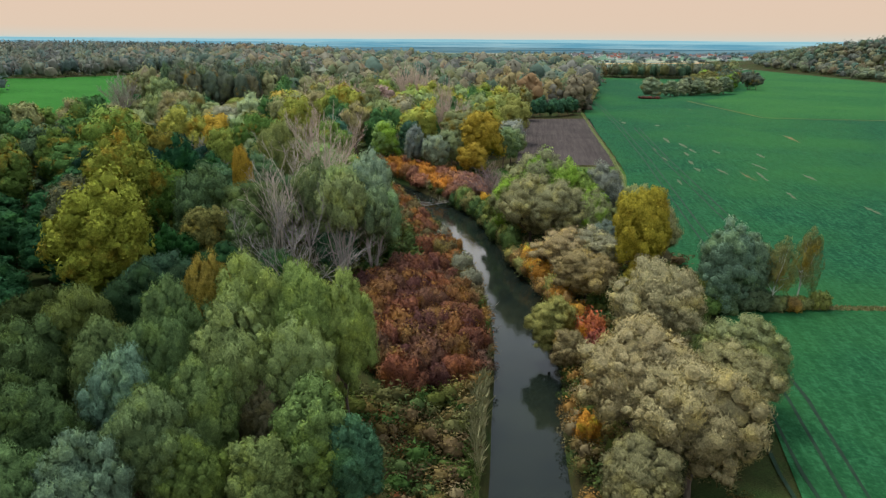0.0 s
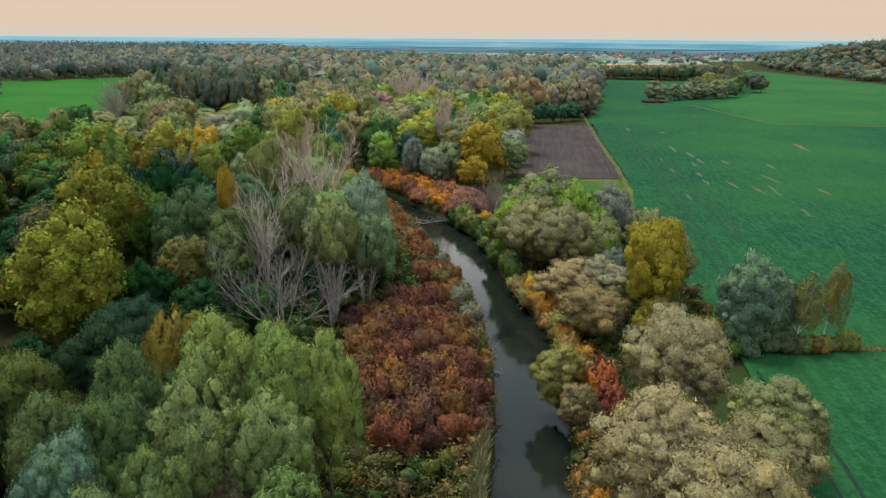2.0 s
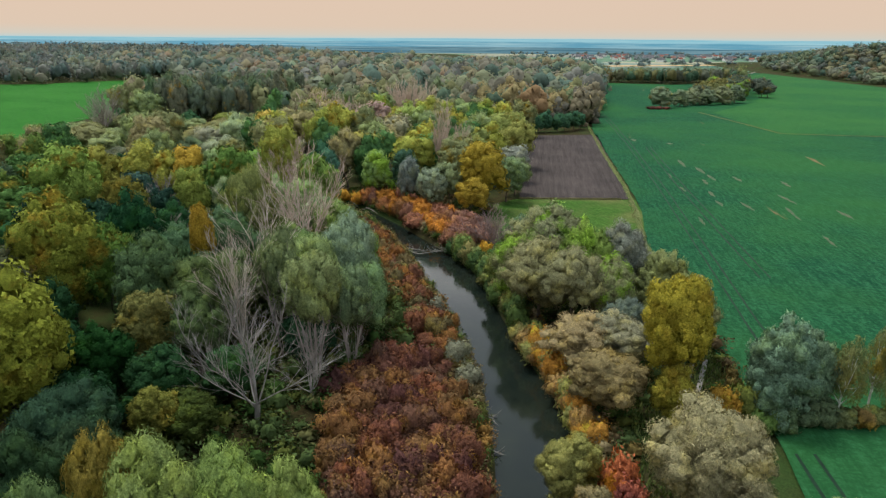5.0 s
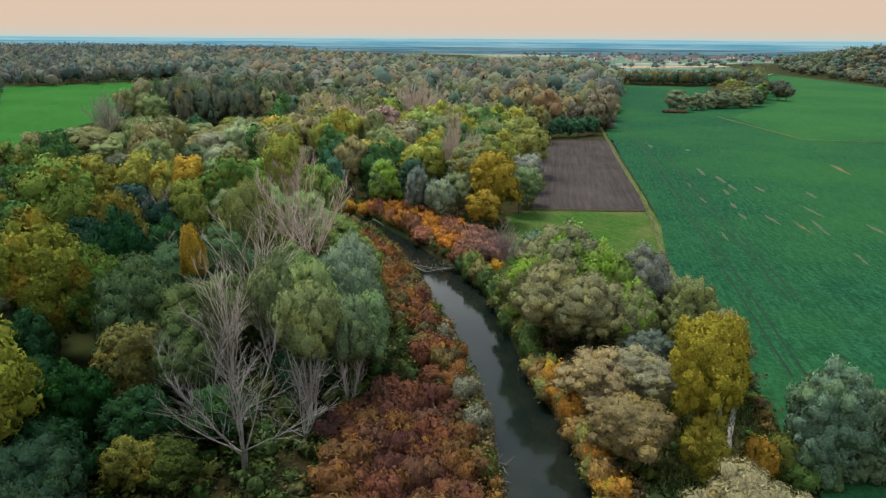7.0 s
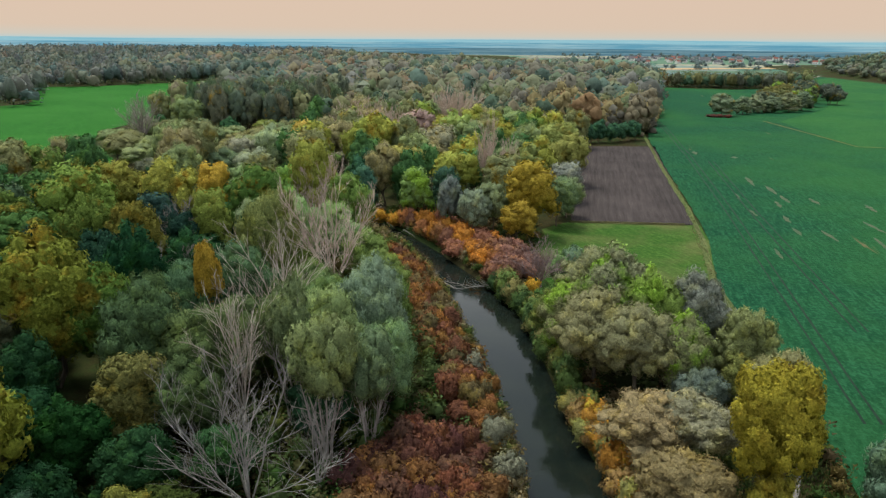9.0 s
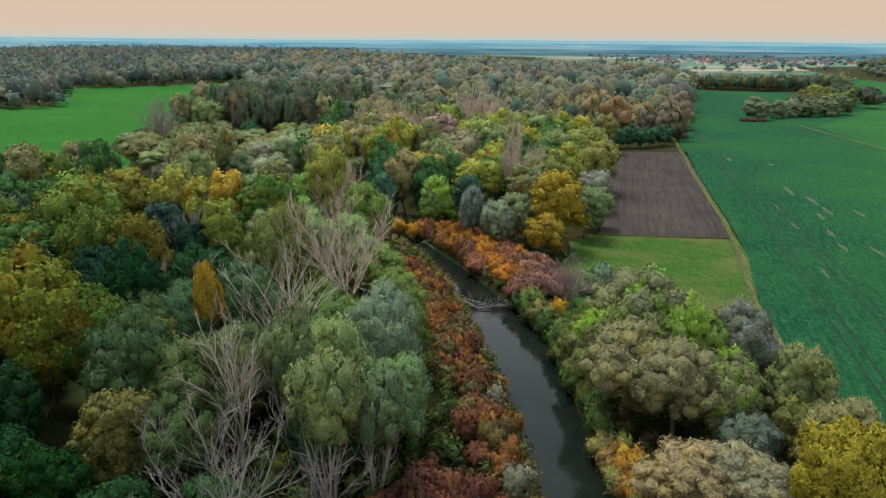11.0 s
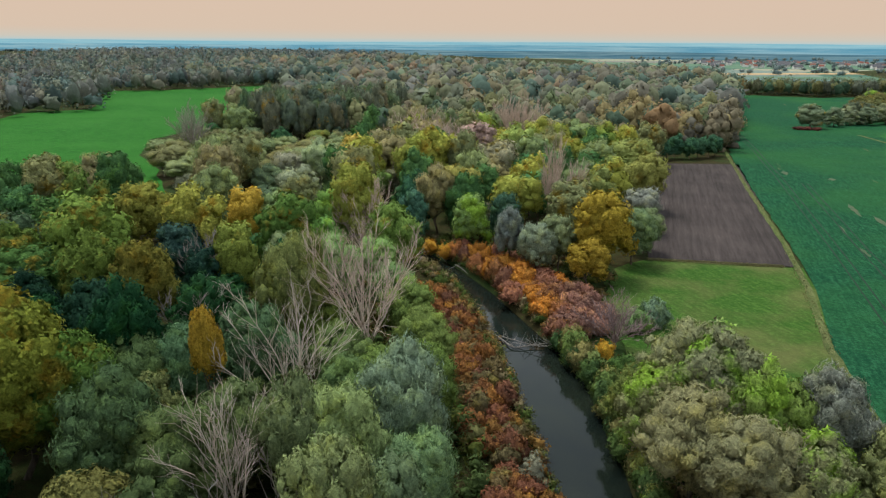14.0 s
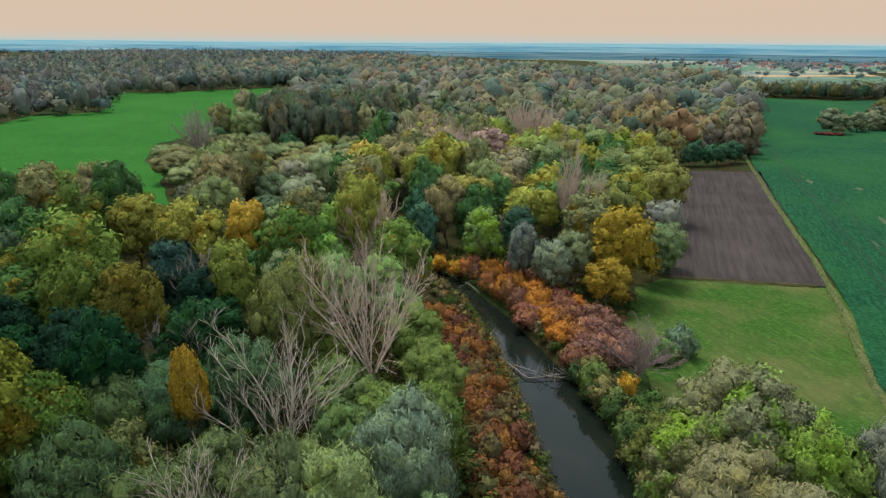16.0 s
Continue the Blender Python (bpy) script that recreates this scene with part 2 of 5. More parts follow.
# ---- mesh tools ----
def mesh_of(name, verts, faces, material, smooth=False, normals=None):
    """A mesh from arrays: verts (n, 3), faces (m, 3 or 4), and the ways that soft foliage faces."""
    verts, faces = np.asarray(verts, np.float32), np.asarray(faces, np.int32)
    me = bpy.data.meshes.new(name)
    k = faces.shape[1]
    me.vertices.add(len(verts))
    me.vertices.foreach_set("co", verts.ravel())
    me.loops.add(faces.size)
    me.loops.foreach_set("vertex_index", faces.ravel())
    me.polygons.add(len(faces))
    me.polygons.foreach_set("loop_start", np.arange(0, faces.size, k, dtype=np.int32))
    me.polygons.foreach_set("use_smooth", np.full(len(faces), smooth))
    me.update(calc_edges=True)
    me.materials.append(material)
    if normals is not None:
        me.normals_split_custom_set_from_vertices(np.asarray(normals, np.float32))
    return me


def part_of(name, verts, faces, material, parent, label="", smooth=False, normals=None):
    ob = new(name, mesh_of(name, verts, faces, material, smooth, normals))
    ob.parent = parent
    return tagged(ob, label)


def sheet(name, ring, z, material, label, category, wobble=0.0, step=6.0, seed=0):
    """A flat piece of land with a slightly uneven edge."""
    rng = np.random.default_rng(seed)
    pts = []
    for a, b in zip(ring, ring[1:] + ring[:1]):
        a, b = np.array(a, float), np.array(b, float)
        n = max(1, min(60, int(np.linalg.norm(b - a) / step)))
        for k in range(n):
            pts.append(a + (b - a) * k / n + rng.normal(0, wobble, 2))
    bm = bmesh.new()
    bm.faces.new([bm.verts.new((x, y, z)) for x, y in pts])
    bmesh.ops.triangulate(bm, faces=bm.faces[:])
    bmesh.ops.recalc_face_normals(bm, faces=bm.faces[:])
    if bm.faces[:][0].normal.z < 0:
        bmesh.ops.reverse_faces(bm, faces=bm.faces[:])
    me = bpy.data.meshes.new(name)
    bm.to_mesh(me)
    bm.free()
    me.materials.append(material)
    return tagged(new(name, me), label, category, kind="structure")


def ribbon(name, line, width, z, material, label, category, seed=0):
    """A narrow strip of land along a line of (x, y)."""
    rng = np.random.default_rng(seed)
    pts = []
    for a, b in zip(line, line[1:]):
        a, b = np.array(a, float), np.array(b, float)
        n = max(1, int(np.linalg.norm(b - a) / 4))
        pts += [a + (b - a) * k / n for k in range(n)]
    pts.append(np.array(line[-1], float))
    pts = np.array(pts)
    way = np.gradient(pts, axis=0)
    way /= np.linalg.norm(way, axis=1)[:, None]
    side = np.stack([-way[:, 1], way[:, 0]], 1)
    w = width / 2 * (1 + rng.normal(0, 0.14, (len(pts), 2)))
    mid = pts + side * rng.normal(0, width * 0.05, (len(pts), 1))
    a, b = mid + side * w[:, :1], mid - side * w[:, 1:]
    v = np.concatenate([np.c_[a, np.full(len(a), z)], np.c_[b, np.full(len(b), z)]])
    k = np.arange(len(pts) - 1)
    f = np.stack([k, k + len(pts), k + len(pts) + 1, k + 1], 1)
    return tagged(new(name, mesh_of(name, v, f, material)), label, category, kind="structure")


def inside(x, y, ring):
    x, y = np.asarray(x, float), np.asarray(y, float)
    hit = np.zeros(x.shape, bool)
    for (x0, y0), (x1, y1) in zip(ring, ring[1:] + ring[:1]):
        if y0 != y1:
            hit ^= ((y0 > y) != (y1 > y)) & (x < (x1 - x0) * (y - y0) / (y1 - y0) + x0)
    return hit


def tubes(paths, sides=5):
    """Tapered tubes: each path is (points (k, 3), radii (k))."""
    vs, fs, base = [], [], 0
    for pts, rad in paths:
        pts, rad = np.asarray(pts, float), np.asarray(rad, float)
        way = np.gradient(pts, axis=0)
        way /= np.linalg.norm(way, axis=1)[:, None] + 1e-9
        ref = np.where(np.abs(way[:, 2:3]) < 0.9, [[0, 0, 1.0]], [[1.0, 0, 0]])
        u = np.cross(way, ref)
        u /= np.linalg.norm(u, axis=1)[:, None] + 1e-9
        w = np.cross(way, u)
        ang = np.arange(sides) * 2 * np.pi / sides
        ring = pts[:, None] + rad[:, None, None] * (np.cos(ang)[None, :, None] * u[:, None] + np.sin(ang)[None, :, None] * w[:, None])
        vs.append(ring.reshape(-1, 3))
        k, s = np.meshgrid(np.arange(len(pts) - 1), np.arange(sides), indexing="ij")
        a, b = k * sides + s, k * sides + (s + 1) % sides
        fs.append(np.stack([a, b, b + sides, a + sides], -1).reshape(-1, 4) + base)
        base += ring.shape[0] * sides
    return np.concatenate(vs), np.concatenate(fs)


def unit(v):
    return v / (np.linalg.norm(v, axis=-1, keepdims=True) + 1e-9)


def leaves(rng, at, out, length, width, spray, loose=0.42):
    """A three-cornered leaf spray at each place, lying on its tuft. spray: how far the sprays point up and out."""
    n = len(at)
    face = unit(out + loose * rng.normal(size=(n, 3)))
    run = rng.normal(size=(n, 3)) + np.array([0, 0, 2.2 * spray])
    axis = unit(run - face * (run * face).sum(-1, keepdims=True) + 0.35 * spray * out)
    side = unit(np.cross(face, axis))
    l = length * rng.uniform(0.6, 1.4, (n, 1))
    w = width * rng.uniform(0.6, 1.4, (n, 1))
    v = np.stack([at - axis * l * 0.4 + side * w * 0.5, at - axis * l * 0.3 - side * w * 0.5, at + axis * l * 0.6], 1).reshape(-1, 3)
    return v, np.arange(n * 3).reshape(n, 3)


def spread(rng, n, low):
    """Directions spread evenly, a little out of step, over a sphere above the level low."""
    k = np.arange(n) + 0.5
    z = 1 - (1 - low) * k / n
    a = k * 2.39996 + rng.uniform(0, 6.28)
    r = np.sqrt(np.maximum(0, 1 - z * z))
    return unit(np.stack([r * np.cos(a), r * np.sin(a), z], 1) + rng.normal(0, 0.9 / math.sqrt(n), (n, 3)))


def ball(level):
    """Directions and faces of a round body, without its hidden underside."""
    bm = bmesh.new()
    bmesh.ops.create_icosphere(bm, subdivisions=level, radius=1.0)
    v = np.array([p.co for p in bm.verts])
    f = np.array([[p.index for p in q.verts] for q in bm.faces])
    bm.free()
    return v, f[v[f].mean(1)[:, 2] > -0.8]


BODIES = {k: ball(k) for k in (2, 3)}


def knob(level):
    """Directions and faces of a small round body."""
    bm = bmesh.new()
    bmesh.ops.create_icosphere(bm, subdivisions=level, radius=1.0)
    v = np.array([p.co for p in bm.verts])
    f = np.array([[p.index for p in q.verts] for q in bm.faces])
    bm.free()
    return v, f


KNOB = knob(1)
TALL = np.array([1.0, 1.0, 1.15])


def foliage(rng, height, radius, base, shape, lobes, tufts, count, length, width, spray, loose, level=3, relief=0.12, fill=0.9, lumps=1):
    """A crown of boughs that carry separate tufts of leaf sprays, with gaps between them, over close inner growth.
    Gives places, faces, soft facings and the middles of the boughs."""
    mid, half = (height + base) / 2, (height - base) / 2
    way = spread(rng, lobes, -0.75)
    mids = way * rng.uniform(0.46, 0.68, (lobes, 1))
    size = rng.uniform(0.20, 0.36, lobes)

    def place(u, scale):
        along = u @ mids.T
        disc = along ** 2 - (mids ** 2).sum(1) + size ** 2
        reach = np.where(disc > 0, along + np.sqrt(np.maximum(disc, 0)), 0)
        which = reach.argmax(1)
        r = np.maximum(reach.max(1), 0.40)
        p = u * (r * scale)[:, None]
        rise = np.clip(p[:, 2:] * 0.5 + 0.5, 0, 1)
        p[:, :2] *= {"cone": 1.2 - 0.75 * rise, "vase": 0.75 + 0.4 * rise, "dome": 1.12 - 0.25 * rise}.get(shape, 1.0)
        facing = unit((0.9 * u + 0.9 * (u - way[which])) / np.array([1, 1, half / radius]))
        return p * [radius, radius, half] + [0, 0, mid], facing

    tuft = spread(rng, tufts, -0.85)
    middle, out = place(tuft, rng.uniform(0.84, 1.0, tufts) * (0.96 + relief * rng.uniform(-0.5, 0.4, tufts)))
    wide = 2.15 * radius / math.sqrt(tufts) * rng.uniform(0.5, 1.45, tufts)
    which = rng.choice(tufts, count, p=wide ** 2 / (wide ** 2).sum())
    turn = unit(rng.normal(size=(count, 3)) + 0.9 * out[which] + [0, 0, 0.25])
    at = middle[which] + turn * (wide[which] * rng.uniform(0.70, 1.16, count))[:, None] * TALL
    soft = unit(0.45 * out[which] + 0.95 * turn)
    v, f = leaves(rng, at, soft, length, width, spray, loose)
    soft = np.repeat(unit(soft + 0.20 * rng.normal(size=soft.shape)), 3, 0)
    vs, fs, ns, n = [v], [f], [soft], len(v)
    # close growth inside each tuft, without the side that nobody sees
    kv, kf = KNOB
    for m, o, w in zip(middle, out, wide if lumps else ()):
        shape_of = kv * (1 + rng.normal(0, 0.10, (len(kv), 1)))
        keep = kf[(kv[kf].mean(1) @ o) > -0.35]
        vs.append(m + shape_of * w * 0.76 * TALL)
        ns.append(unit(0.45 * o + 0.95 * kv))
        fs.append(keep + n)
        n += len(kv)
    bv, bf = BODIES[level]
    body, facing = place(bv, fill * 0.88 * (1 + rng.normal(0, 0.04, len(bv))))
    return np.concatenate(vs + [body]), np.concatenate(fs + [bf + n]), np.concatenate(ns + [facing]), mids * [radius, radius, half] * 1.1 + [0, 0, mid]


def limb_paths(rng, height, base, centres, thick, limbs=14):
    """A trunk with limbs that reach into the crown's clumps."""
    k = np.linspace(0, 1, 7)
    bend = np.cumsum(rng.normal(0, 0.25, (7, 2)), 0) * (1 - 0.3 * k[:, None])
    bend[0] = 0
    top = base + (height - base) * 0.75
    trunk = np.c_[bend, k * top - 0.3]
    paths = [(trunk, thick * (1 - 0.8 * k))]
    for c in centres[rng.permutation(len(centres))[:limbs]]:
        f = rng.uniform(0.25, 0.8)
        s = np.array([np.interp(f, k, trunk[:, j]) for j in range(3)])
        if c[2] < s[2]:
            s[2] = max(base * 0.6, c[2] - 1.5)
            s[:2] = [np.interp(s[2], trunk[:, 2], trunk[:, j]) for j in range(2)]
        m = (s + c) / 2 + rng.normal(0, 0.35, 3) - [0, 0, 0.3]
        paths.append((np.array([s, m, c]), thick * np.array([0.38, 0.24, 0.06])))
    return paths


NEAR, CLOSE, MID, FAR = 0, 1, 2, 3
# boughs, tufts, leaf sprays, size of a spray
DETAIL = {NEAR: (22, 200, 17500, 0.74), CLOSE: (20, 140, 7000, 1.12), MID: (17, 95, 3000, 1.6), FAR: (14, 60, 1300, 2.1)}


def leafy_tree(name, seed, detail, material, bark, shape="round", base=2.5, spray=0.6, length=0.42, width=0.22, relief=0.12, thick=0.28, thin=1.0):
    """A tree 15 m high and 10 m wide, to be scaled: trunk with limbs, and a crown of many leaf sprays."""
    rng = np.random.default_rng(seed)
    lobes, tufts, count, size = DETAIL[detail]
    root = new(name)
    v, f, soft, c = foliage(rng, 15.0, 5.0, base, shape, lobes, tufts, int(count * thin), length * size, width * size, spray, (0.45, 0.40, 0.34, 0.28)[detail], (3, 3, 2, 2)[detail], relief, 0.9 if thin == 1.0 else 0.45, 1 if thin == 1.0 else 0)
    part_of("trunk", *tubes(limb_paths(rng, 15.0, base, c, thick, (14, 10, 7, 4)[detail]), (5, 5, 4, 3)[detail]), bark, root, smooth=True)
    part_of("crown", v, f, material, root, smooth=True, normals=soft)
    return root


def stem_tree(name, seed, detail, material, bark, base=6.5):
    """A willow 15 m high and 10 m wide on several bare leaning stems, leafy only above."""
    rng = np.random.default_rng(seed)
    lobes, tufts, count, size = DETAIL[detail]
    root = new(name)
    v, f, soft, c = foliage(rng, 15.0, 5.0, base, "round", lobes, int(tufts * 0.9), int(count * 0.9), 0.42 * size, 0.17 * size, 0.7, 0.45, 3, 0.3, 0.6)
    fine = []
    for k in range(7):
        a = k * 0.9 + rng.uniform(-0.3, 0.3)
        end = np.array([math.cos(a) * rng.uniform(1.6, 4.6), math.sin(a) * rng.uniform(1.6, 4.6), rng.uniform(8.5, 13.0)])
        t = np.linspace(0, 1, 8)[:, None]
        line = np.array([0.25 * math.cos(a), 0.25 * math.sin(a), -0.4]) * (1 - t) + end * np.c_[t ** 1.25, t ** 1.25, t]
        line[1:] += np.cumsum(rng.normal(0, 0.13, (7, 3)), 0) * [1, 1, 0.3]
        part_of("stem", *tubes([(line, np.linspace(0.17, 0.035, 8) * rng.uniform(0.7, 1.2))], 5), bark, root, smooth=True)
        for _ in range(9):
            q = rng.integers(2, 7)
            w = unit(rng.normal(size=3) * [1, 1, 0.4] + unit(line[q] - line[q - 1]) * 1.1)
            n = rng.uniform(1.6, 4.2)
            fine.append((np.array([line[q], line[q] + w * n * 0.5, line[q] + unit(w + [0, 0, 0.5]) * n]), np.array([0.05, 0.035, 0.012])))
    tagged(part_of("branchwork", *tubes(fine, 4), bark, root), kind="stuff")
    part_of("crown", v, f, material, root, smooth=True, normals=soft)
    return root


def bare_tree(name, seed, bark, fan=0.5, twigs=6, thin=1.0, limbs=11):
    """A leafless tree 20 m high: a short trunk, straight limbs that fan upwards, and fine twigs."""
    rng = np.random.default_rng(seed)
    root = new(name)

    def shoot(start, way, length, n, rise, bend=0.07):
        pts, w = [start], way
        for _ in range(n - 1):
            w = unit(w + rng.normal(0, bend, 3) + np.array([0, 0, rise]))
            pts.append(pts[-1] + w * length / (n - 1))
        return np.array(pts)

    def aside(way, angle):
        out = unit(np.cross(way, rng.normal(size=3)))
        return unit(way * math.cos(angle) + out * math.sin(angle) + np.array([0, 0, 0.10]))

    fork = rng.uniform(1.6, 3.4)
    part_of("trunk", *tubes([(shoot(np.array([0, 0, -0.5]), np.array([0.0, 0.02, 1.0]), fork + 0.8, 4, 0.0), np.array([0.34, 0.30, 0.27, 0.24]) * min(thin, 1.3))], 6), bark, root, smooth=True)
    branches, fine = [], []
    for k in range(limbs):
        a = k * 2.4 + rng.uniform(-0.4, 0.4)
        tilt = fan * (0.12 if k == 0 else rng.uniform(0.2, 1.25))
        w = np.array([math.sin(tilt) * math.cos(a), math.sin(tilt) * math.sin(a), math.cos(tilt)])
        n = (19.0 - fork) * rng.uniform(0.85, 1.0) * (1 - 0.32 * tilt / (1.25 * fan))
        limb = shoot(np.array([0, 0, fork * rng.uniform(0.7, 1.05)]), w, n, 7, 0.025, 0.095)
        part_of("limb", *tubes([(limb, np.linspace(0.092, 0.018, 7) * min(thin, 1.5))], 5), bark, root, smooth=True)
        for f in np.linspace(0.25, 0.98, 9) + rng.uniform(-0.03, 0.03, 9):
            i = min(int(f * 6), 5)
            p = limb[i] + (limb[i + 1] - limb[i]) * (min(f, 1) * 6 - i)
            m = n * 0.44 * (1.12 - 0.8 * f) * rng.uniform(0.7, 1.2)
            sub = shoot(p, aside(unit(limb[i + 1] - limb[i]), rng.uniform(0.35, 0.75)), m, 4, 0.08)
            branches.append((sub, np.array([0.034, 0.026, 0.018, 0.009]) * thin))
            for _ in range(twigs):
                j = rng.integers(0, 3)
                q = sub[j] + (sub[j + 1] - sub[j]) * rng.random()
                fine.append((shoot(q, aside(unit(sub[j + 1] - sub[j]), rng.uniform(0.3, 0.7)), m * rng.uniform(0.3, 0.6), 3, 0.06), np.array([0.018, 0.014, 0.008]) * thin))
    tagged(part_of("branchwork", *tubes(branches, 3), bark, root), kind="stuff")
    tagged(part_of("twig_mass", *tubes(fine, 3), bark, root), kind="stuff")
    return root


def bush(name, seed, detail, material, bark, spray=0.5, length=0.34, width=0.20, base=0.1):
    """A shrub 3 m high and 4 m wide on several stems."""
    rng = np.random.default_rng(seed)
    lobes, tufts, count, size = {NEAR: (11, 40, 1100, 1.0), CLOSE: (11, 40, 1000, 1.05), MID: (10, 30, 550, 1.4), FAR: (8, 20, 250, 1.9)}[detail]
    root = new(name)
    v, f, soft, c = foliage(rng, 3.0, 2.0, base - 0.6, "vase", lobes, tufts, count, length * size, width * size, spray, 0.5, 2, 0.2, 0.85)
    stems = [(np.array([[0.15 * math.cos(a), 0.15 * math.sin(a), -0.2], c[k] * [0.5, 0.5, 0.5], c[k]]), np.array([0.05, 0.035, 0.012]))
             for k, a in enumerate(rng.uniform(0, 6.28, 8))]
    part_of("woody_base", *tubes(stems, 3), bark, root)
    part_of("crown", v, f, material, root, smooth=True, normals=soft)
    return root


def grass(name, spots, height, colour, label, seed):
    """Upright blades at the spots (x, y, z), in one mesh."""
    r = np.random.default_rng(seed)
    p = np.array(spots, float)
    n = len(p)
    a = r.uniform(0, 6.28, n)
    h = height * r.uniform(0.5, 1.4, (n, 1))
    w = np.stack([np.cos(a), np.sin(a), 0 * a], 1) * 0.10 * r.uniform(0.6, 1.6, (n, 1))
    tip = p + np.c_[r.normal(0, 0.3, (n, 2)) * h, h]
    v = np.stack([p - w, p + w, tip], 1).reshape(-1, 3)
    return tagged(new(name, mesh_of(name, v, np.arange(3 * n).reshape(n, 3), colour)), label, "grass", kind="stuff")


class Planting:
    """Collects where each kind of plant stands; the first becomes the plant itself, the rest copies."""

    def __init__(self):
        self.rows = {}

    def put(self, key, make, x, y, h, r, nominal, colour, label, category, group, z=1.25, rng=None, tilt=(0, 0)):
        turn = rng.uniform(0, 360) if rng is not None else (x * 37.7 + y * 91.3) % 360
        s = (r / nominal[1], r / nominal[1], h / nominal[0])
        m = pose(x, y, z, tilt[0], tilt[1], 0) @ pose(0, 0, 0, 0, 0, turn) @ Matrix.Diagonal((*s, 1))
        self.rows.setdefault(key, (make, []))[1].append((m, colour, label, category, group))

    def build(self):
        for make, rows in self.rows.values():
            first = make()
            obs = [first] + [copy_thing(first, row[0]) for row in rows[1:]]
            first.matrix_basis = rows[0][0]
            for ob, (m, colour, label, category, group) in zip(obs, rows):
                tagged(ob, label, category, group)
                for child in ob.children:
                    if child.name.startswith("crown"):
                        child.color = (*colour, 1)


# ---- land ----
RIVER = [(5.6, -40, 4.6), (5.9, 30, 4.4), (6.9, 57, 4.1), (8.5, 73, 4.5), (9.3, 92, 5.1), (7.2, 106, 4.5), (4.6, 120, 4.6), (1.3, 136, 5.3),
         (-2.2, 149, 5.6), (-6.2, 159, 4.6), (-11.6, 171, 3.9), (-16.5, 181, 3.4), (-23.5, 192, 3.1), (-34, 205, 3.0), (-48, 214, 3.2), (-75, 220, 3.5), (-140, 222, 4)]


def smooth_line(rows, per=6):
    rows = np.array(rows, float)
    out = []
    for i in range(len(rows) - 1):
        p0, p1, p2, p3 = rows[max(i - 1, 0)], rows[i], rows[i + 1], rows[min(i + 2, len(rows) - 1)]
        for k in range(per):
            t = k / per
            out.append(0.5 * (2 * p1 + (p2 - p0) * t + (2 * p0 - 5 * p1 + 4 * p2 - p3) * t * t + (3 * p1 - p0 - 3 * p2 + p3) * t ** 3))
    out.append(rows[-1])
    return np.array(out)


COURSE = smooth_line(RIVER)


def from_water(x, y):
    """Metres from the water's edge; below zero in the river."""
    x, y = np.asarray(x, float), np.asarray(y, float)
    best = np.full(x.shape, 1e9)
    for (x0, y0, w0), (x1, y1, w1) in zip(COURSE, COURSE[1:]):
        dx, dy = x1 - x0, y1 - y0
        t = np.clip(((x - x0) * dx + (y - y0) * dy) / (dx * dx + dy * dy), 0, 1)
        best = np.minimum(best, np.hypot(x - x0 - t * dx, y - y0 - t * dy) - (w0 + t * (w1 - w0)))
    return best


def ease(x, a, b):
    t = np.clip((x - a) / (b - a), 0, 1)
    return t * t * (3 - 2 * t)


FIELD = [(24, 28), (29, 55), (31.5, 66), (35.5, 90), (38.5, 150), (40.4, 163), (45.9, 190), (50.1, 222), (56.4, 288), (64.4, 362), (95, 520), (139, 735), (200, 712), (290, 745),
         (325, 880), (430, 1060), (408, 885), (398, 735), (420, 560), (480, 400), (520, 30)]
PLOUGHED = [(17.4, 204), (46.2, 204), (62.4, 336), (31, 331)]
GRASS = [(10.5, 150), (15, 138), (22, 131), (38.5, 130), (41, 160), (46, 188), (47.5, 203.4), (17, 203.2), (10, 196), (7, 178), (8.5, 162)]
LEFT_FIELD = [(-110, 226), (-121, 252), (-140, 277), (-164, 306), (-188, 352), (-184, 413), (-209, 480), (-246, 745), (-268, 765), (-325, 683), (-358, 634), (-392, 624), (-330, 520), (-296, 468), (-318, 432), (-304, 396), (-430, 372), (-460, 180), (-230, 190), (-140, 205)]
FIELD_Z, LAND_Z = 1.5, 1.3


def land_height(x, y):
    x, y = np.asarray(x, float), np.asarray(y, float)
    z = np.full(x.shape, LAND_Z) + 0.12 * np.sin(x * 0.31) * np.cos(y * 0.23)
    z = z + 34 * ease(x, 405, 560) * ease(y, 300, 640) * (1 - ease(y, 900, 1450))
    z = z + 13 * ease(y, 700, 1350) * (1 - ease(x, -330, 60)) * (1 - ease(y, 1700, 2100))
    bed = ease(from_water(np.clip(x, -200, 200), np.clip(y, -60, 400)), -2.2, 0.9)
    return np.where((np.abs(x) < 200) & (y < 400), -1.2 + (z + 1.2) * bed, z)


def axis_steps(fine0, fine1, step, low, high):
    mid = np.arange(fine0, fine1 + 0.01, step)
    up, down = [fine1], [fine0]
    grow = step
    while up[-1] < high:
        grow *= 1.12
        up.append(min(high, up[-1] + min(grow, 220)))
    grow = step
    while down[-1] > low:
        grow *= 1.12
        down.append(max(low, down[-1] - min(grow, 220)))
    return np.r_[down[:0:-1], mid, up[1:]]


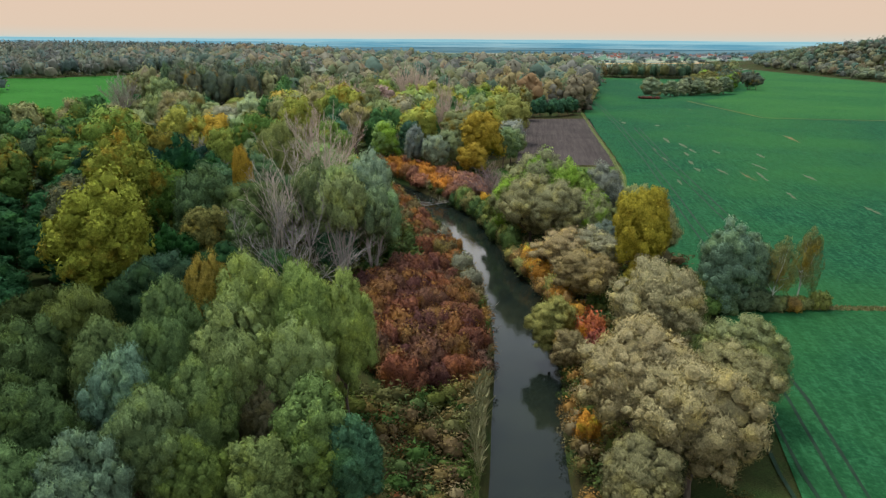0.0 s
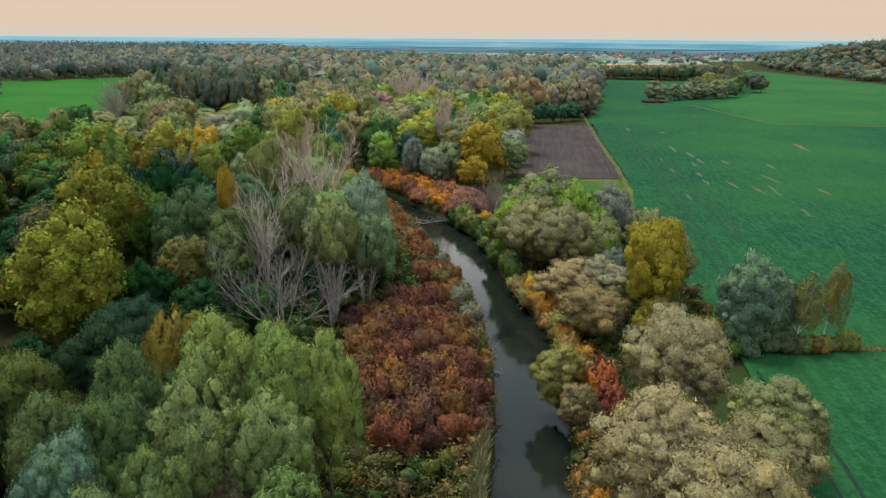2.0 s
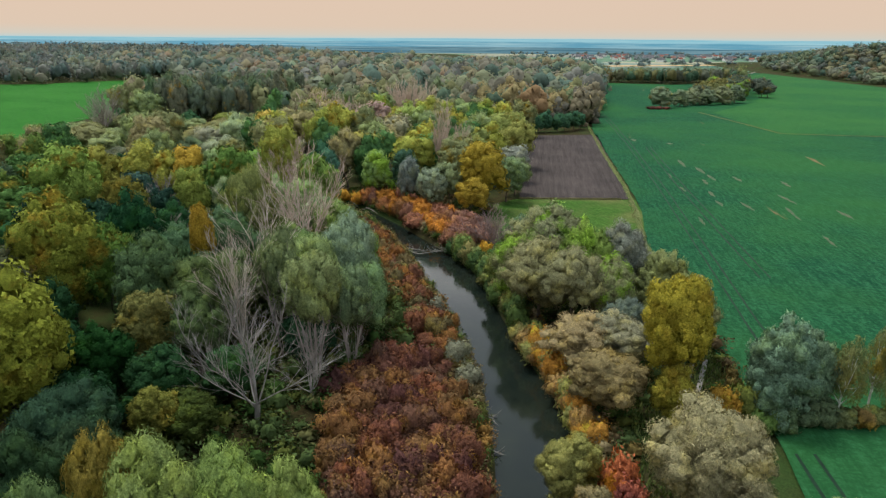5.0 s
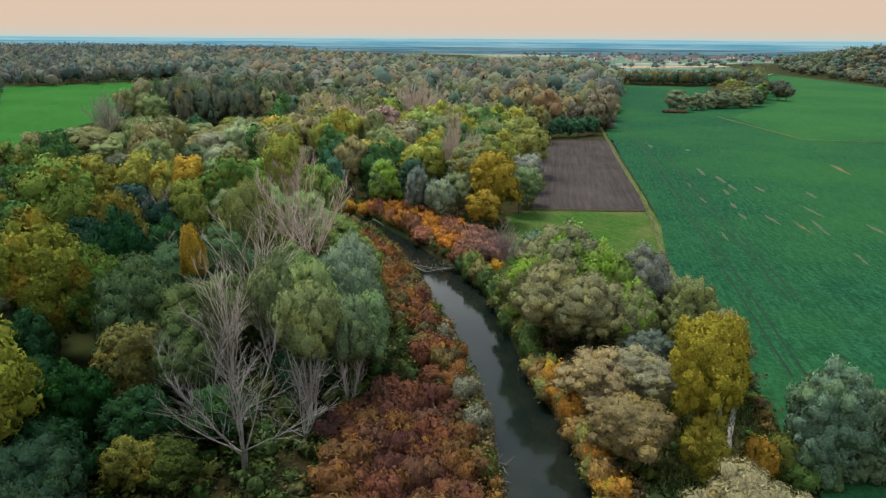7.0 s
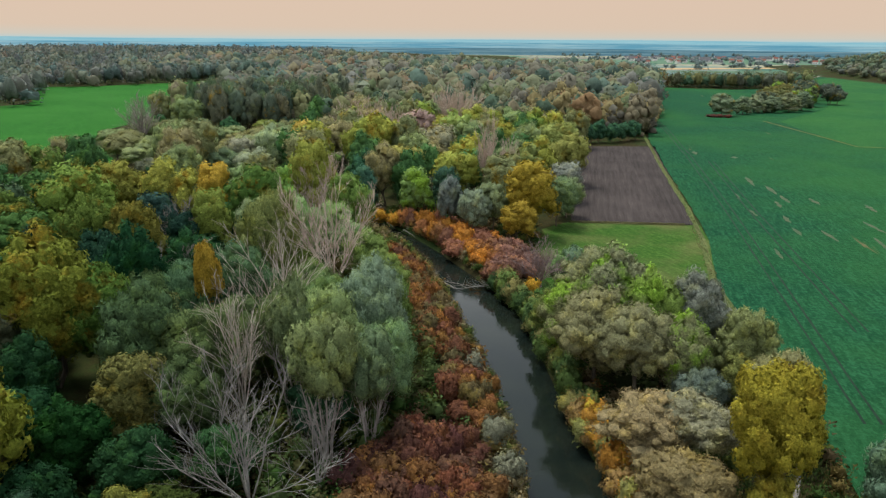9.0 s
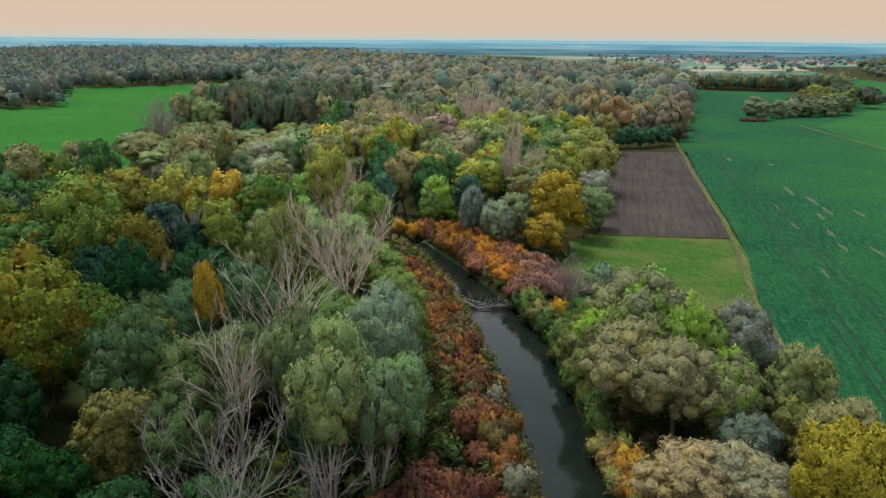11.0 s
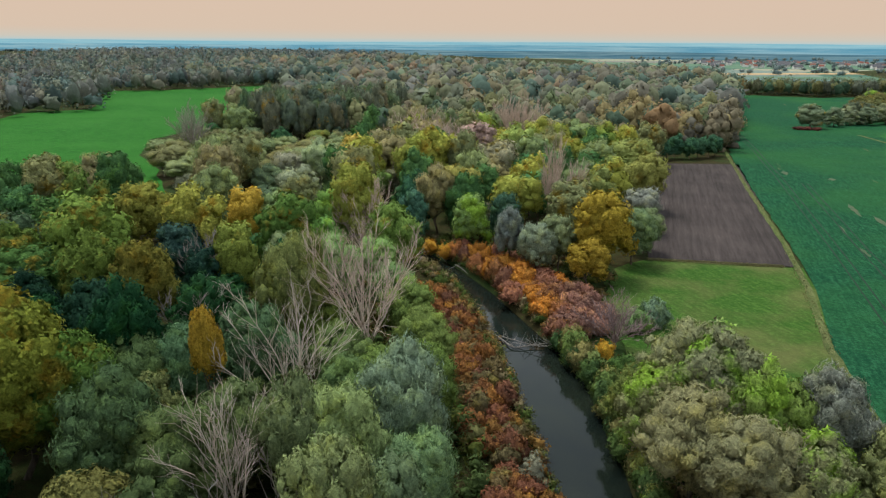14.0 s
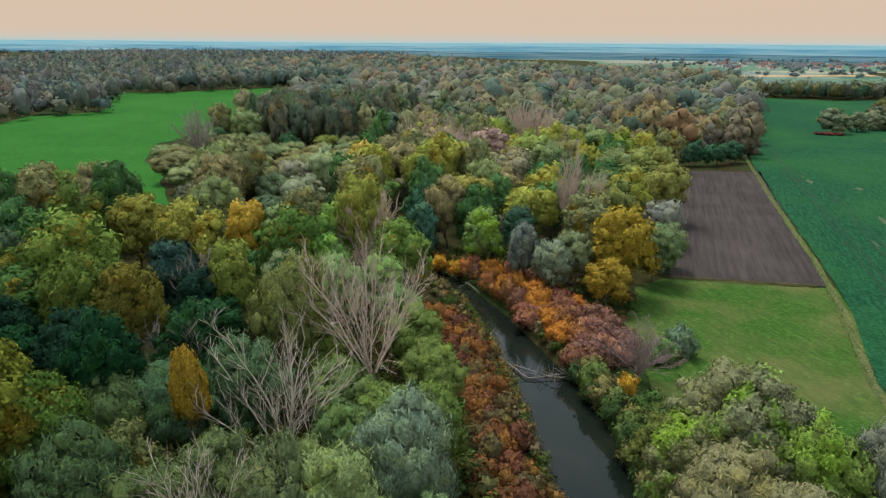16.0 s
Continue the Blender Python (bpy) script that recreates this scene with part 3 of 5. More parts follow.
gx, gy = np.meshgrid(axis_steps(-50, 30, 0.9, -4400, 4400), axis_steps(25, 225, 1.1, -500, 4700), indexing="ij")
gz = land_height(gx, gy)
ni, nj = gx.shape
gi = (np.arange(ni - 1)[:, None] * nj + np.arange(nj - 1)[None]).ravel()
ground = new("ground", mesh_of("ground", np.stack([gx, gy, gz], -1).reshape(-1, 3), np.stack([gi, gi + nj, gi + nj + 1, gi + 1], 1), FLOOR, True))
tagged(ground, "dark forest floor with leaf litter and moss", "ground", kind="structure")

side = np.gradient(COURSE[:, :2], axis=0)
side = np.stack([-side[:, 1], side[:, 0]], 1) / np.linalg.norm(side, axis=1)[:, None]
wa, wb = COURSE[:, :2] + side * (COURSE[:, 2:] + 1.2), COURSE[:, :2] - side * (COURSE[:, 2:] + 1.2)
nw = len(COURSE)
wk = np.arange(nw - 1)
water = new("water", mesh_of("water", np.r_[np.c_[wa, np.zeros(nw)], np.c_[wb, np.zeros(nw)]], np.stack([wk, wk + nw, wk + nw + 1, wk + 1], 1)[:, ::-1], WATER))
tagged(water, "dark slow river water reflecting a pale sky", "river", kind="structure")

sheet("crop_field", FIELD, FIELD_Z, CROP, "wide dark green field of young winter crop", "field", 0.25, 6, 1)
sheet("light_field", [(150, 344), (146, 398), (150, 442), (205, 520), (262, 640), (300, 742), (330, 870), (418, 1010), (400, 880), (392, 740), (410, 560), (466, 410), (500, 330), (260, 336)], FIELD_Z + 0.05, LIGHTCROP, "lighter green field beyond a grassy balk", "field", 0.6, 10, 8)
ribbon("balk", [(141, 442), (144, 398), (147, 346), (175, 340), (260, 333), (480, 326)], 1.6, FIELD_Z + 0.09, VERGE, "pale grassy balk between two green fields", "verge", 11)
sheet("ploughed_field", PLOUGHED, FIELD_Z, PLOUGH, "small ploughed field of bare brown soil", "field", 0.2, 3, 2)
sheet("meadow", GRASS, FIELD_Z - 0.05, MEADOW, "bright green mown meadow between trees and plough", "meadow", 0.3, 4, 3)
sheet("left_field", [(x - 10, y + 7) if x < -245 and y > 390 else (x, y) for x, y in LEFT_FIELD], FIELD_Z, LEFTCROP, "bright green field ringed by autumn woods", "field", 1.0, 10, 4)
ribbon("verge", [(37.2, 132), (38.6, 150), (39.6, 162), (41.4, 172), (44.8, 190), (48.9, 222), (55.2, 288), (63.2, 362), (65.4, 380)], 1.3, FIELD_Z + 0.03, VERGE, "pale grassy verge between plough and green crop", "verge", 5)
ribbon("plough_margin", [(17.2, 203.2), (30, 203.0), (44, 203.6)], 1.2, FIELD_Z + 0.05, VERGE, "dry grass margin at the foot of the plough", "verge", 6)
ribbon("field_lane", [(36, 91), (45, 91.4), (56, 90.9), (75, 90.0), (110, 87)], 1.1, FIELD_Z + 0.03, VERGE, "dry grass balk across the green field", "verge", 7)
RUTS = [((43.0, 112), (71.0, 325)), ((54.5, 140), (74.5, 300)), ((30.6, 46), (35.5, 84)), ((26.5, 40), (29.3, 64)), ((70.0, 320), (82, 440))]
for k, (u, v) in enumerate(RUTS):
    for off in (0.0, 1.9):
        ribbon("wheel_rut", [(u[0] + off, u[1]), ((u[0] + v[0]) / 2 + off + (0.8, -0.6)[k % 2], (u[1] + v[1]) / 2), (v[0] + off, v[1])], 0.34, FIELD_Z + 0.04, RUT, "narrow tractor wheel rut through the crop", "rut", 20 + 2 * k + int(off))
r3 = np.random.default_rng(3)
for k, (x, y, n, w) in enumerate([(75, 320, 9, 1.6), (86.5, 310, 5, 2.0), (77.5, 262, 16, 1.3), (79.5, 249, 14, 1.1), (78.5, 236, 10, 1.2), (70.5, 212, 8, 1.0), (58, 181, 8, 0.8), (66.5, 238, 9, 1.0), (64.5, 218, 7, 0.9),
                                 (74, 229, 8, 1.0), (68.3, 200, 8, 0.9), (85.5, 234, 9, 1.2), (74.5, 197, 10, 0.9), (82.5, 190, 14, 0.9), (79, 165, 9, 0.8), (97, 227, 9, 1.3), (88.5, 206, 12, 1.0), (95, 189, 10, 1.0), (90, 150, 9, 0.8)]):
    t = np.linspace(-0.5, 0.5, 9)
    lean = r3.normal(0, 0.03)
    cx, cy = x + t * n * (0.11 + lean) + np.cumsum(r3.normal(0, 0.10, 9)), y + t * n
    half = w * 0.62 * (1 - (2 * t) ** 2 + 0.12) * r3.uniform(0.4, 1.2, 9)
    pv = np.r_[np.c_[cx - half, cy, np.full(9, FIELD_Z + 0.02)], np.c_[cx + half, cy, np.full(9, FIELD_Z + 0.02)]]
    pk = np.arange(8)
    tagged(new("bare_patch", mesh_of("bare_patch", pv, np.stack([pk, pk + 9, pk + 10, pk + 1], 1), THINSOIL)), "thin patch of bare tan soil in the crop", "soil", kind="structure")
for dx in (-0.8, 0.8):
    ribbon("track_rut", [(22.0 + dx, 78), (23.2 + dx, 82), (26.5 + dx, 90), (29 + dx, 97), (33 + dx, 106)], 0.6, LAND_Z + 0.22, TRACK, "pale gravel rut of a farm track under trees", "track", 40)
sheet("far_fields", [(-1500, 1150), (-420, 1160), (150, 1010), (320, 905), (430, 1075), (560, 1420), (1100, 1500), (1700, 2120), (0, 2160), (-1900, 2140), (-2600, 1500)], LAND_Z + 0.25, PATCHWORK, "far patchwork of green and straw fields", "field", 3.0, 60, 9)
ribbon("far_stubble", [(210, 1180), (330, 1230), (470, 1290)], 45, LAND_Z + 0.6, STUBBLE, "pale stubble field before the village", "field", 44)
ribbon("far_road", [(325, 885), (380, 975), (430, 1065)], 3, FIELD_Z + 0.1, TRACK, "pale road along the foot of the wooded slope", "road", 45)

# ---- plants ----
plants = Planting()
SILVER, WGREEN, OLIVE = (0.25, 0.29, 0.18), (0.155, 0.205, 0.075), (0.15, 0.18, 0.04)
GOLD, DARK, GREY, BLUEGREEN = (0.46, 0.27, 0.04), (0.026, 0.072, 0.026), (0.19, 0.18, 0.15), (0.05, 0.09, 0.055)

KINDS = {
    # kind: (name, material, bark, shape, base, spray, leaf length, leaf width, tuft depth)
    "willow": ("willow_tree", WILLOW, BARK, "round", 2.6, 0.8, 0.52, 0.125, 0.16),
    "broad": ("broadleaf_tree", BROAD, BARK, "round", 2.0, 0.15, 0.36, 0.28, 0.12),
    "dark": ("alder_tree", GREENLEAF, BARK, "round", 0.5, 0.25, 0.36, 0.25, 0.14),
    "lime": ("ash_tree", LIME, BARK, "dome", 0.5, 0.35, 0.36, 0.22, 0.14),
    "clump": ("willow_tree", WILLOW, BARK, "dome", -2.0, 0.6, 0.42, 0.18, 0.16),
    "stem": ("willow_tree", WILLOW, GREYBARK, "round", 6.0, 0.7, 0.42, 0.16, 0.3),
    "small": ("young_tree", BROAD, BARK, "round", -0.8, 0.45, 0.40, 0.22, 0.12),
}


def tree(kind, x, y, h, r, colour, label, detail=None, seed=0, group="riverside trees", tilt=(0, 0)):
    name, material, bark, shape, base, spray, length, width, relief = KINDS[kind]
    if detail is None:
        detail = NEAR if y < 78 and x > -40 else CLOSE if y < 150 else MID if y < 215 else FAR
    seed = 11 + seed % 4 + 10 * detail
    if kind in ("willow", "broad"):
        r = r * 1.12
    if kind == "stem":
        plants.put((kind, detail, seed), lambda: stem_tree(name, seed, detail, material, bark), x, y, h, r, (15.0, 5.0), colour, label, "tree", group, tilt=tilt)
        return
    plants.put((kind, detail, seed), lambda: leafy_tree(name, seed, detail, material, bark, shape, base, spray, length, width, relief),
               x, y, h, r, (15.0, 5.0), colour, label, "tree", group, tilt=tilt)


def bare(x, y, h, r, bark, label, seed=0, detail=NEAR, fan=0.5, category="tree", name="bare_poplar", z=1.25, tilt=(0, 0)):
    seed = 60 + seed % 3 + 10 * detail + int(fan * 100)
    plants.put(("bare", bark.name, detail, seed), lambda: bare_tree(name, seed, bark, fan, 5 if detail == NEAR and bark is not PINKBARK else 7, 1.0 if detail == NEAR else 2.0, 9 if detail == NEAR else 17),
               x, y, h, r, (20.0, 6.5), (1, 1, 1), label, category, "bare trees", z=z, tilt=tilt)


def shrub(x, y, h, r, colour, label, material=None, seed=0, detail=None, group="bank shrubs", z=1.2, spray=0.5, name="shrub"):
    material = material or RUSTLEAF
    if detail is None:
        detail = NEAR if y < 120 else MID
    seed = 31 + seed % 3 + 10 * detail
    plants.put(("shrub", name, material.name, detail, seed, spray), lambda: bush(name, seed, detail, material, BARK, spray),
               x, y, h, r, (3.0, 2.0), colour, label, "shrub", group, z=z)


HERO = [
    # front left willows
    ("willow", -31.6, 55.1, 16, 3.9, (0.139, 0.172, 0.052), "olive-yellow willow with a domed crown"),
    ("willow", -23.7, 55.4, 16.3, 3.4, (0.102, 0.152, 0.058), "green willow with pale feathery tufts"),
    ("willow", -21.7, 58.9, 17.5, 2.6, (0.216, 0.166, 0.037), "slim willow with a golden tip"),
    ("willow", -17.6, 57, 18.2, 3.9, (0.234, 0.272, 0.086), "tall olive-green willow with pale tufts"),
    ("willow", -13.2, 57.3, 17.4, 3.8, (0.223, 0.272, 0.077), "tall green willow with pale tufts"),
    ("willow", -9.7, 58, 16.2, 3.0, (0.266, 0.315, 0.090), "green willow above a rust thicket"),
    ("willow", -33.5, 50.5, 14.6, 3.8, (0.102, 0.152, 0.058), "grey-green willow among other willows"),
    ("willow", -27, 50.6, 15, 3.4, (0.133, 0.164, 0.061), "olive willow with domed tufts"),
    ("willow", -22.5, 50.5, 15.2, 3.2, (0.102, 0.152, 0.058), "green willow with feathery tufts"),
    ("willow", -17.6, 51.8, 15.6, 3.6, (0.234, 0.261, 0.096), "pale olive willow among other willows"),
    ("willow", -24.4, 47, 13.8, 2.8, (0.139, 0.218, 0.151), "silver-green willow with soft tufts"),
    ("willow", -29, 43.2, 12.8, 3.6, (0.102, 0.152, 0.058), "grey-green willow with dense crown"),
    ("willow", -20.5, 42.4, 13.2, 3.4, (0.139, 0.180, 0.076), "pale green willow with domed tufts"),
    ("willow", -23.2, 38, 11.8, 3.2, (0.152, 0.202, 0.128), "silvery willow with soft tufts"),
    ("willow", -27.5, 37.2, 11.3, 3.2, (0.102, 0.152, 0.058), "grey-green willow of the riverside"),
    ("willow", -18.1, 45.8, 13.6, 2.8, (0.124, 0.176, 0.065), "green willow with drooping sprays"),
    ("willow", -15.5, 50.5, 10.2, 2.8, (0.166, 0.140, 0.081), "brownish half-bare willow by the river"),
    ("willow", -17.4, 41, 9.8, 2.6, (0.102, 0.142, 0.039), "dark olive shrub tree"),
    ("willow", -12.6, 52, 14, 3.2, (0.202, 0.250, 0.096), "grey-green willow near the bank"),
    ("willow", -29.6, 61, 15.6, 4, (0.048, 0.089, 0.037), "dark grey-green willow by the river"),
    ("willow", -32.5, 72.5, 13, 5.0, (0.061, 0.107, 0.056), "wide blue-green willow at the wood"),
    ("willow", -27.5, 66, 13.5, 4.0, (0.053, 0.089, 0.042), "grey-green willow in shade"),
    ("willow", -39, 61, 13, 4.0, (0.063, 0.077, 0.022), "olive-brown tree at the wood"),
    ("dark", -10.3, 45.6, 12.2, 3.8, (0.164, 0.223, 0.071), "leafy green poplar with a pointed crown"),
    ("dark", -13.2, 42.5, 9.5, 3.0, (0.154, 0.197, 0.071), "young leafy green poplar near the bank"),
    ("dark", -7.2, 45.0, 9.5, 2.6, (0.063, 0.140, 0.079), "dark green young tree near the bank"),
    # left wood
    ("broad", -43.0, 82, 20, 6.2, (0.310, 0.270, 0.034), "big golden-yellow broadleaf tree in autumn colour"),
    ("broad", -53.5, 111, 21.3, 6.3, (0.225, 0.215, 0.030), "large yellow broadleaf tree in autumn colour"),
    ("broad", -48, 113.5, 16.8, 4.6, (0.122, 0.178, 0.030), "olive-green tree beside a yellow one"),
    ("broad", -58, 105, 15, 5.0, (0.104, 0.102, 0.053), "dull brown tree in the wood"),
    ("dark", -50, 101, 12, 4.2, DARK, "dark green alder in the wood"),
    ("dark", -37.5, 90, 11.5, 4.0, (0.023, 0.081, 0.019), "dark green leafy tree in the wood"),
    ("dark", -36, 82, 10, 4.0, DARK, "dark green alder below taller trees"),
    ("dark", -38, 103, 8.5, 3.2, (0.039, 0.135, 0.018), "low bright green tree in the wood"),
    ("broad", -29, 83, 7.5, 2.6, (0.220, 0.190, 0.038), "small olive-yellow tree in the wood"),
    ("dark", -48.5, 123, 19.3, 5.2, (0.023, 0.081, 0.031), "tall dark green tree of the wood"),
    ("dark", -56, 128, 17, 5.0, (0.029, 0.074, 0.041), "dark blue-green tree of the wood"),
    ("dark", -62.5, 127, 14, 5.5, (0.021, 0.078, 0.026), "dark green tree of the wood"),
    ("dark", -70, 135, 14.5, 5.0, (0.018, 0.050, 0.028), "dark blue-green tree of the wood"),
    ("broad", -66, 142, 18.5, 5.0, (0.150, 0.187, 0.035), "olive tree with gold tips in the wood"),
    ("broad", -58.5, 142.5, 18, 4.6, (0.238, 0.178, 0.033), "rust and gold tree beside a dark alder"),
    ("broad", -73, 151, 21.2, 7.0, (0.158, 0.205, 0.039), "large round olive-green tree"),
    ("broad", -83, 148, 17, 5.5, (0.136, 0.178, 0.035), "olive-green tree of the wide wood"),
    # the next two trees carry the wood's shade in their dark colours
    ("dark", -65, 163, 15.5, 5.0, (0.040, 0.070, 0.055), "blue-grey shaded tree of the wood"),
    ("dark", -57, 156, 13, 4.0, (0.020, 0.045, 0.030), "dark shaded tree of the wood"),
    ("broad", -52.4, 159, 16, 4.0, (0.222, 0.224, 0.043), "olive-yellow tree of the wood"),
    ("willow", -55, 184, 16, 5.5, (0.185, 0.224, 0.089), "pale olive tree of the wood"),
    ("lime", -50, 198, 15, 5.0, (0.190, 0.285, 0.065), "yellow-green tree of the wood"),
    ("willow", -45.5, 119.5, 13.8, 4.2, WGREEN, "grey-green willow with a domed crown"),
    ("willow", -41, 122, 14, 3.8, (0.139, 0.223, 0.106), "grey-green willow in the wood"),
    ("stem", -16.0, 98.5, 17.0, 4.2, (0.225, 0.239, 0.096), "grey-green willow on bare leaning stems"),
    ("stem", -21.8, 105.5, 17.4, 3.8, (0.207, 0.218, 0.092), "pale olive willow on bare leaning stems"),
    ("stem", -12.2, 100.5, 14.4, 3.6, (0.167, 0.197, 0.096), "grey-green willow with bare stems near the bank"),
    ("willow", -32.0, 105, 14.5, 5.0, (0.165, 0.200, 0.070), "olive-green willow below bare poplars"),
    ("willow", -38.2, 104.5, 17.0, 5.0, (0.100, 0.145, 0.060), "dark grey-green willow of the wood"),
    ("willow", -30.5, 98.0, 11.5, 4.2, (0.140, 0.175, 0.065), "olive willow between bare stems"),
    ("broad", -35.2, 97.5, 12.8, 4.2, (0.230, 0.175, 0.050), "small brown-gold tree in the wood"),
    ("willow", -31.0, 113.0, 12.5, 4.4, (0.190, 0.220, 0.085), "olive-green willow beside bare poplars"),
    ("willow", -23.5, 113.5, 12.5, 4.2, (0.200, 0.225, 0.085), "olive willow between bare poplars"),
    ("willow", -26.0, 131.5, 11.5, 4.4, (0.215, 0.235, 0.075), "yellow-olive willow between bare poplars"),
    ("willow", -35.5, 142.0, 20.5, 4.8, (0.270, 0.270, 0.085), "tall yellow-green willow of the wood"),
    ("dark", -24.5, 92.5, 7.5, 3.6, (0.055, 0.115, 0.040), "low dark green tree below bare stems"),
    ("dark", -31.0, 88.5, 9.5, 4.4, (0.040, 0.100, 0.036), "dark green tree below bare stems"),
    ("dark", -18.0, 103.5, 8.0, 4.0, (0.050, 0.105, 0.045), "dark green tree below pale willows"),
    ("dark", -26.5, 84.0, 6.5, 3.4, (0.110, 0.130, 0.030), "low olive tree at the edge of the thicket"),
    ("broad", -39.6, 113, 12.5, 3.4, (0.193, 0.187, 0.064), "small brownish-yellow tree in the wood"),
    ("willow", -35, 128, 15, 5.0, (0.146, 0.214, 0.096), "grey-green willow behind the orange sapling"),
    ("willow", -14.3, 114, 18.2, 4.4, SILVER, "tall silver willow beside the river"),
    ("willow", -11.6, 108, 13, 3.8, (0.209, 0.281, 0.126), "silver-green willow above the bank"),
    ("willow", -18.2, 107, 16.8, 4.6, (0.292, 0.332, 0.126), "broad pale willow beside bare poplars"),
    ("willow", -20, 118, 14, 4.2, WGREEN, "olive willow in the riverside wood"),
    ("willow", -15, 126, 12.5, 4.0, (0.209, 0.254, 0.058), "olive-green willow above the river"),
    ("willow", -21, 131, 9.5, 4.4, (0.198, 0.243, 0.058), "olive-green willow in the riverside wood"),
    ("willow", -17.5, 140, 11, 4.0, (0.221, 0.254, 0.067), "olive-green willow at the bank"),
    ("willow", -22, 150, 11.5, 4.2, (0.209, 0.254, 0.067), "green willow above the orange bank"),
    ("willow", -32, 141, 11, 4.6, OLIVE, "olive willow below a bare poplar"),
    ("willow", -27, 160, 10.5, 4.0, WGREEN, "green willow at the river bend"),
    ("willow", -33, 172, 11, 4.2, (0.209, 0.281, 0.087), "green willow at the river bend"),
    ("willow", -37, 160, 14.5, 5.0, (0.184, 0.255, 0.085), "yellow-green willow in the wood"),
    ("lime", -43, 174, 15, 4.6, (0.184, 0.285, 0.065), "yellow-green ash tree in the wood"),
    ("willow", -47, 166, 13, 4.2, (0.171, 0.197, 0.100), "pale brownish tree in the wood"),
    ("broad", -61, 182, 16.8, 4.6, GOLD, "rounded tree in golden orange leaf"),
    ("broad", -66, 170, 20, 5.5, (0.286, 0.252, 0.048), "broadleaf tree with yellow tips"),
    ("broad", -86, 185, 17.3, 6.0, (0.254, 0.205, 0.039), "golden brown broadleaf tree of the wood"),
    ("willow", -71.4, 251, 17, 5.5, (0.273, 0.287, 0.147), "pale willow with rounded crown"),
    ("broad", -65, 262, 18.2, 4.8, (0.528, 0.317, 0.068), "orange tree beside a pale willow"),
    ("willow", -81, 253, 13.5, 5.5, (0.312, 0.244, 0.156), "brownish half-bare tree of the wood"),
    ("willow", -70, 231, 13, 5.5, (0.306, 0.273, 0.160), "brownish half-bare tree of the wood"),
    ("dark", -35, 218, 15, 4.5, (0.035, 0.085, 0.045), "dark green alder of the far bank"),
    ("dark", -33.5, 205, 13, 4.0, (0.063, 0.129, 0.086), "dark green alder at the bend"),
    ("broad", -22, 266, 17, 7.0, (0.298, 0.228, 0.135), "broad brown tree of the wood"),
    ("broad", -32, 313, 17, 6.5, (0.337, 0.201, 0.169), "reddish-brown tree of the wood"),
    ("broad", -18.4, 304, 17, 6.0, (0.311, 0.322, 0.081), "yellow-green tree of the wood"),
    ("dark", -11.5, 262, 14, 6.0, (0.052, 0.125, 0.045), "broad dark green tree of the wood"),
    ("broad", 18, 284, 17, 7.5, (0.220, 0.215, 0.060), "broad yellow-olive tree near the plough"),
    ("broad", 13, 262, 14, 5.5, (0.200, 0.205, 0.055), "olive-yellow tree near the plough"),
    ("willow", 3, 339, 15, 6.0, (0.190, 0.220, 0.090), "pale olive tree of the wood"),
    # right bank, near to far
    ("willow", 15.8, 54, 13.6, 5.4, (0.256, 0.210, 0.120), "silvery grey-brown willow on the river bank"),
    ("willow", 18.4, 48, 12.6, 5.0, (0.248, 0.204, 0.112), "silvery willow with a spreading crown"),
    ("willow", 13.5, 44, 8.5, 3.2, (0.202, 0.172, 0.088), "grey-brown willow low over the water"),
    ("willow", 21.8, 70.5, 13.8, 5.0, (0.310, 0.245, 0.130), "pale golden-brown willow beside the farm track"),
    ("willow", 27.5, 62, 10.8, 4.2, (0.278, 0.251, 0.107), "yellowish willow at the field's edge"),
    ("willow", 23.6, 56, 10.5, 4.2, (0.248, 0.204, 0.100), "grey-brown willow at the field's edge"),
    ("small", 11.2, 75.5, 7.6, 3.4, (0.360, 0.280, 0.080), "small yellowish tree at the water's edge"),
    ("small", 12.6, 71, 5.5, 2.2, (0.300, 0.210, 0.100), "low brown willow at the water's edge"),
    ("small", 24.5, 89.5, 8, 2.6, (0.400, 0.290, 0.040), "small yellow tree beside a larger one"),
    ("willow", 15.9, 101.0, 8.6, 4.6, (0.360, 0.239, 0.120), "orange-brown rounded willow on the bank"),
    ("willow", 20.6, 100.6, 9.0, 4.6, (0.329, 0.249, 0.146), "brownish rounded willow near the bank"),
    ("willow", 17.6, 90.5, 8.6, 4.2, (0.290, 0.190, 0.085), "brown willow leaning over the water"),
    ("willow", 14.4, 132.0, 15.0, 5.2, (0.270, 0.240, 0.120), "tall olive-brown willow with a domed top"),
    ("lime", 16.4, 125.5, 16.8, 6.2, (0.265, 0.230, 0.115), "big brownish tree with fresh lime-green patches"),
    ("lime", 20.2, 121.0, 16.0, 4.6, (0.230, 0.270, 0.060), "fresh lime-green tree among brownish willows"),
    ("lime", 10.6, 127.0, 12.5, 4.6, (0.250, 0.225, 0.095), "olive-brown tree with lime-green patches above the water"),
    ("willow", 12.6, 118.5, 13.4, 5.0, (0.271, 0.223, 0.108), "silvery brown willow over the water"),
    ("willow", 17.4, 115.0, 13.2, 5.2, (0.274, 0.225, 0.112), "silvery brown willow below a lime-green tree"),
    ("lime", 22.4, 114.5, 12.5, 4.4, (0.244, 0.225, 0.101), "brownish tree with some lime-green leaves"),
    ("small", 8.8, 132.5, 8.5, 3.2, (0.190, 0.200, 0.050), "olive young tree at the water's edge"),
    ("small", 9.8, 139.5, 6.0, 3.0, (0.080, 0.120, 0.035), "dark green young tree at the water's edge"),
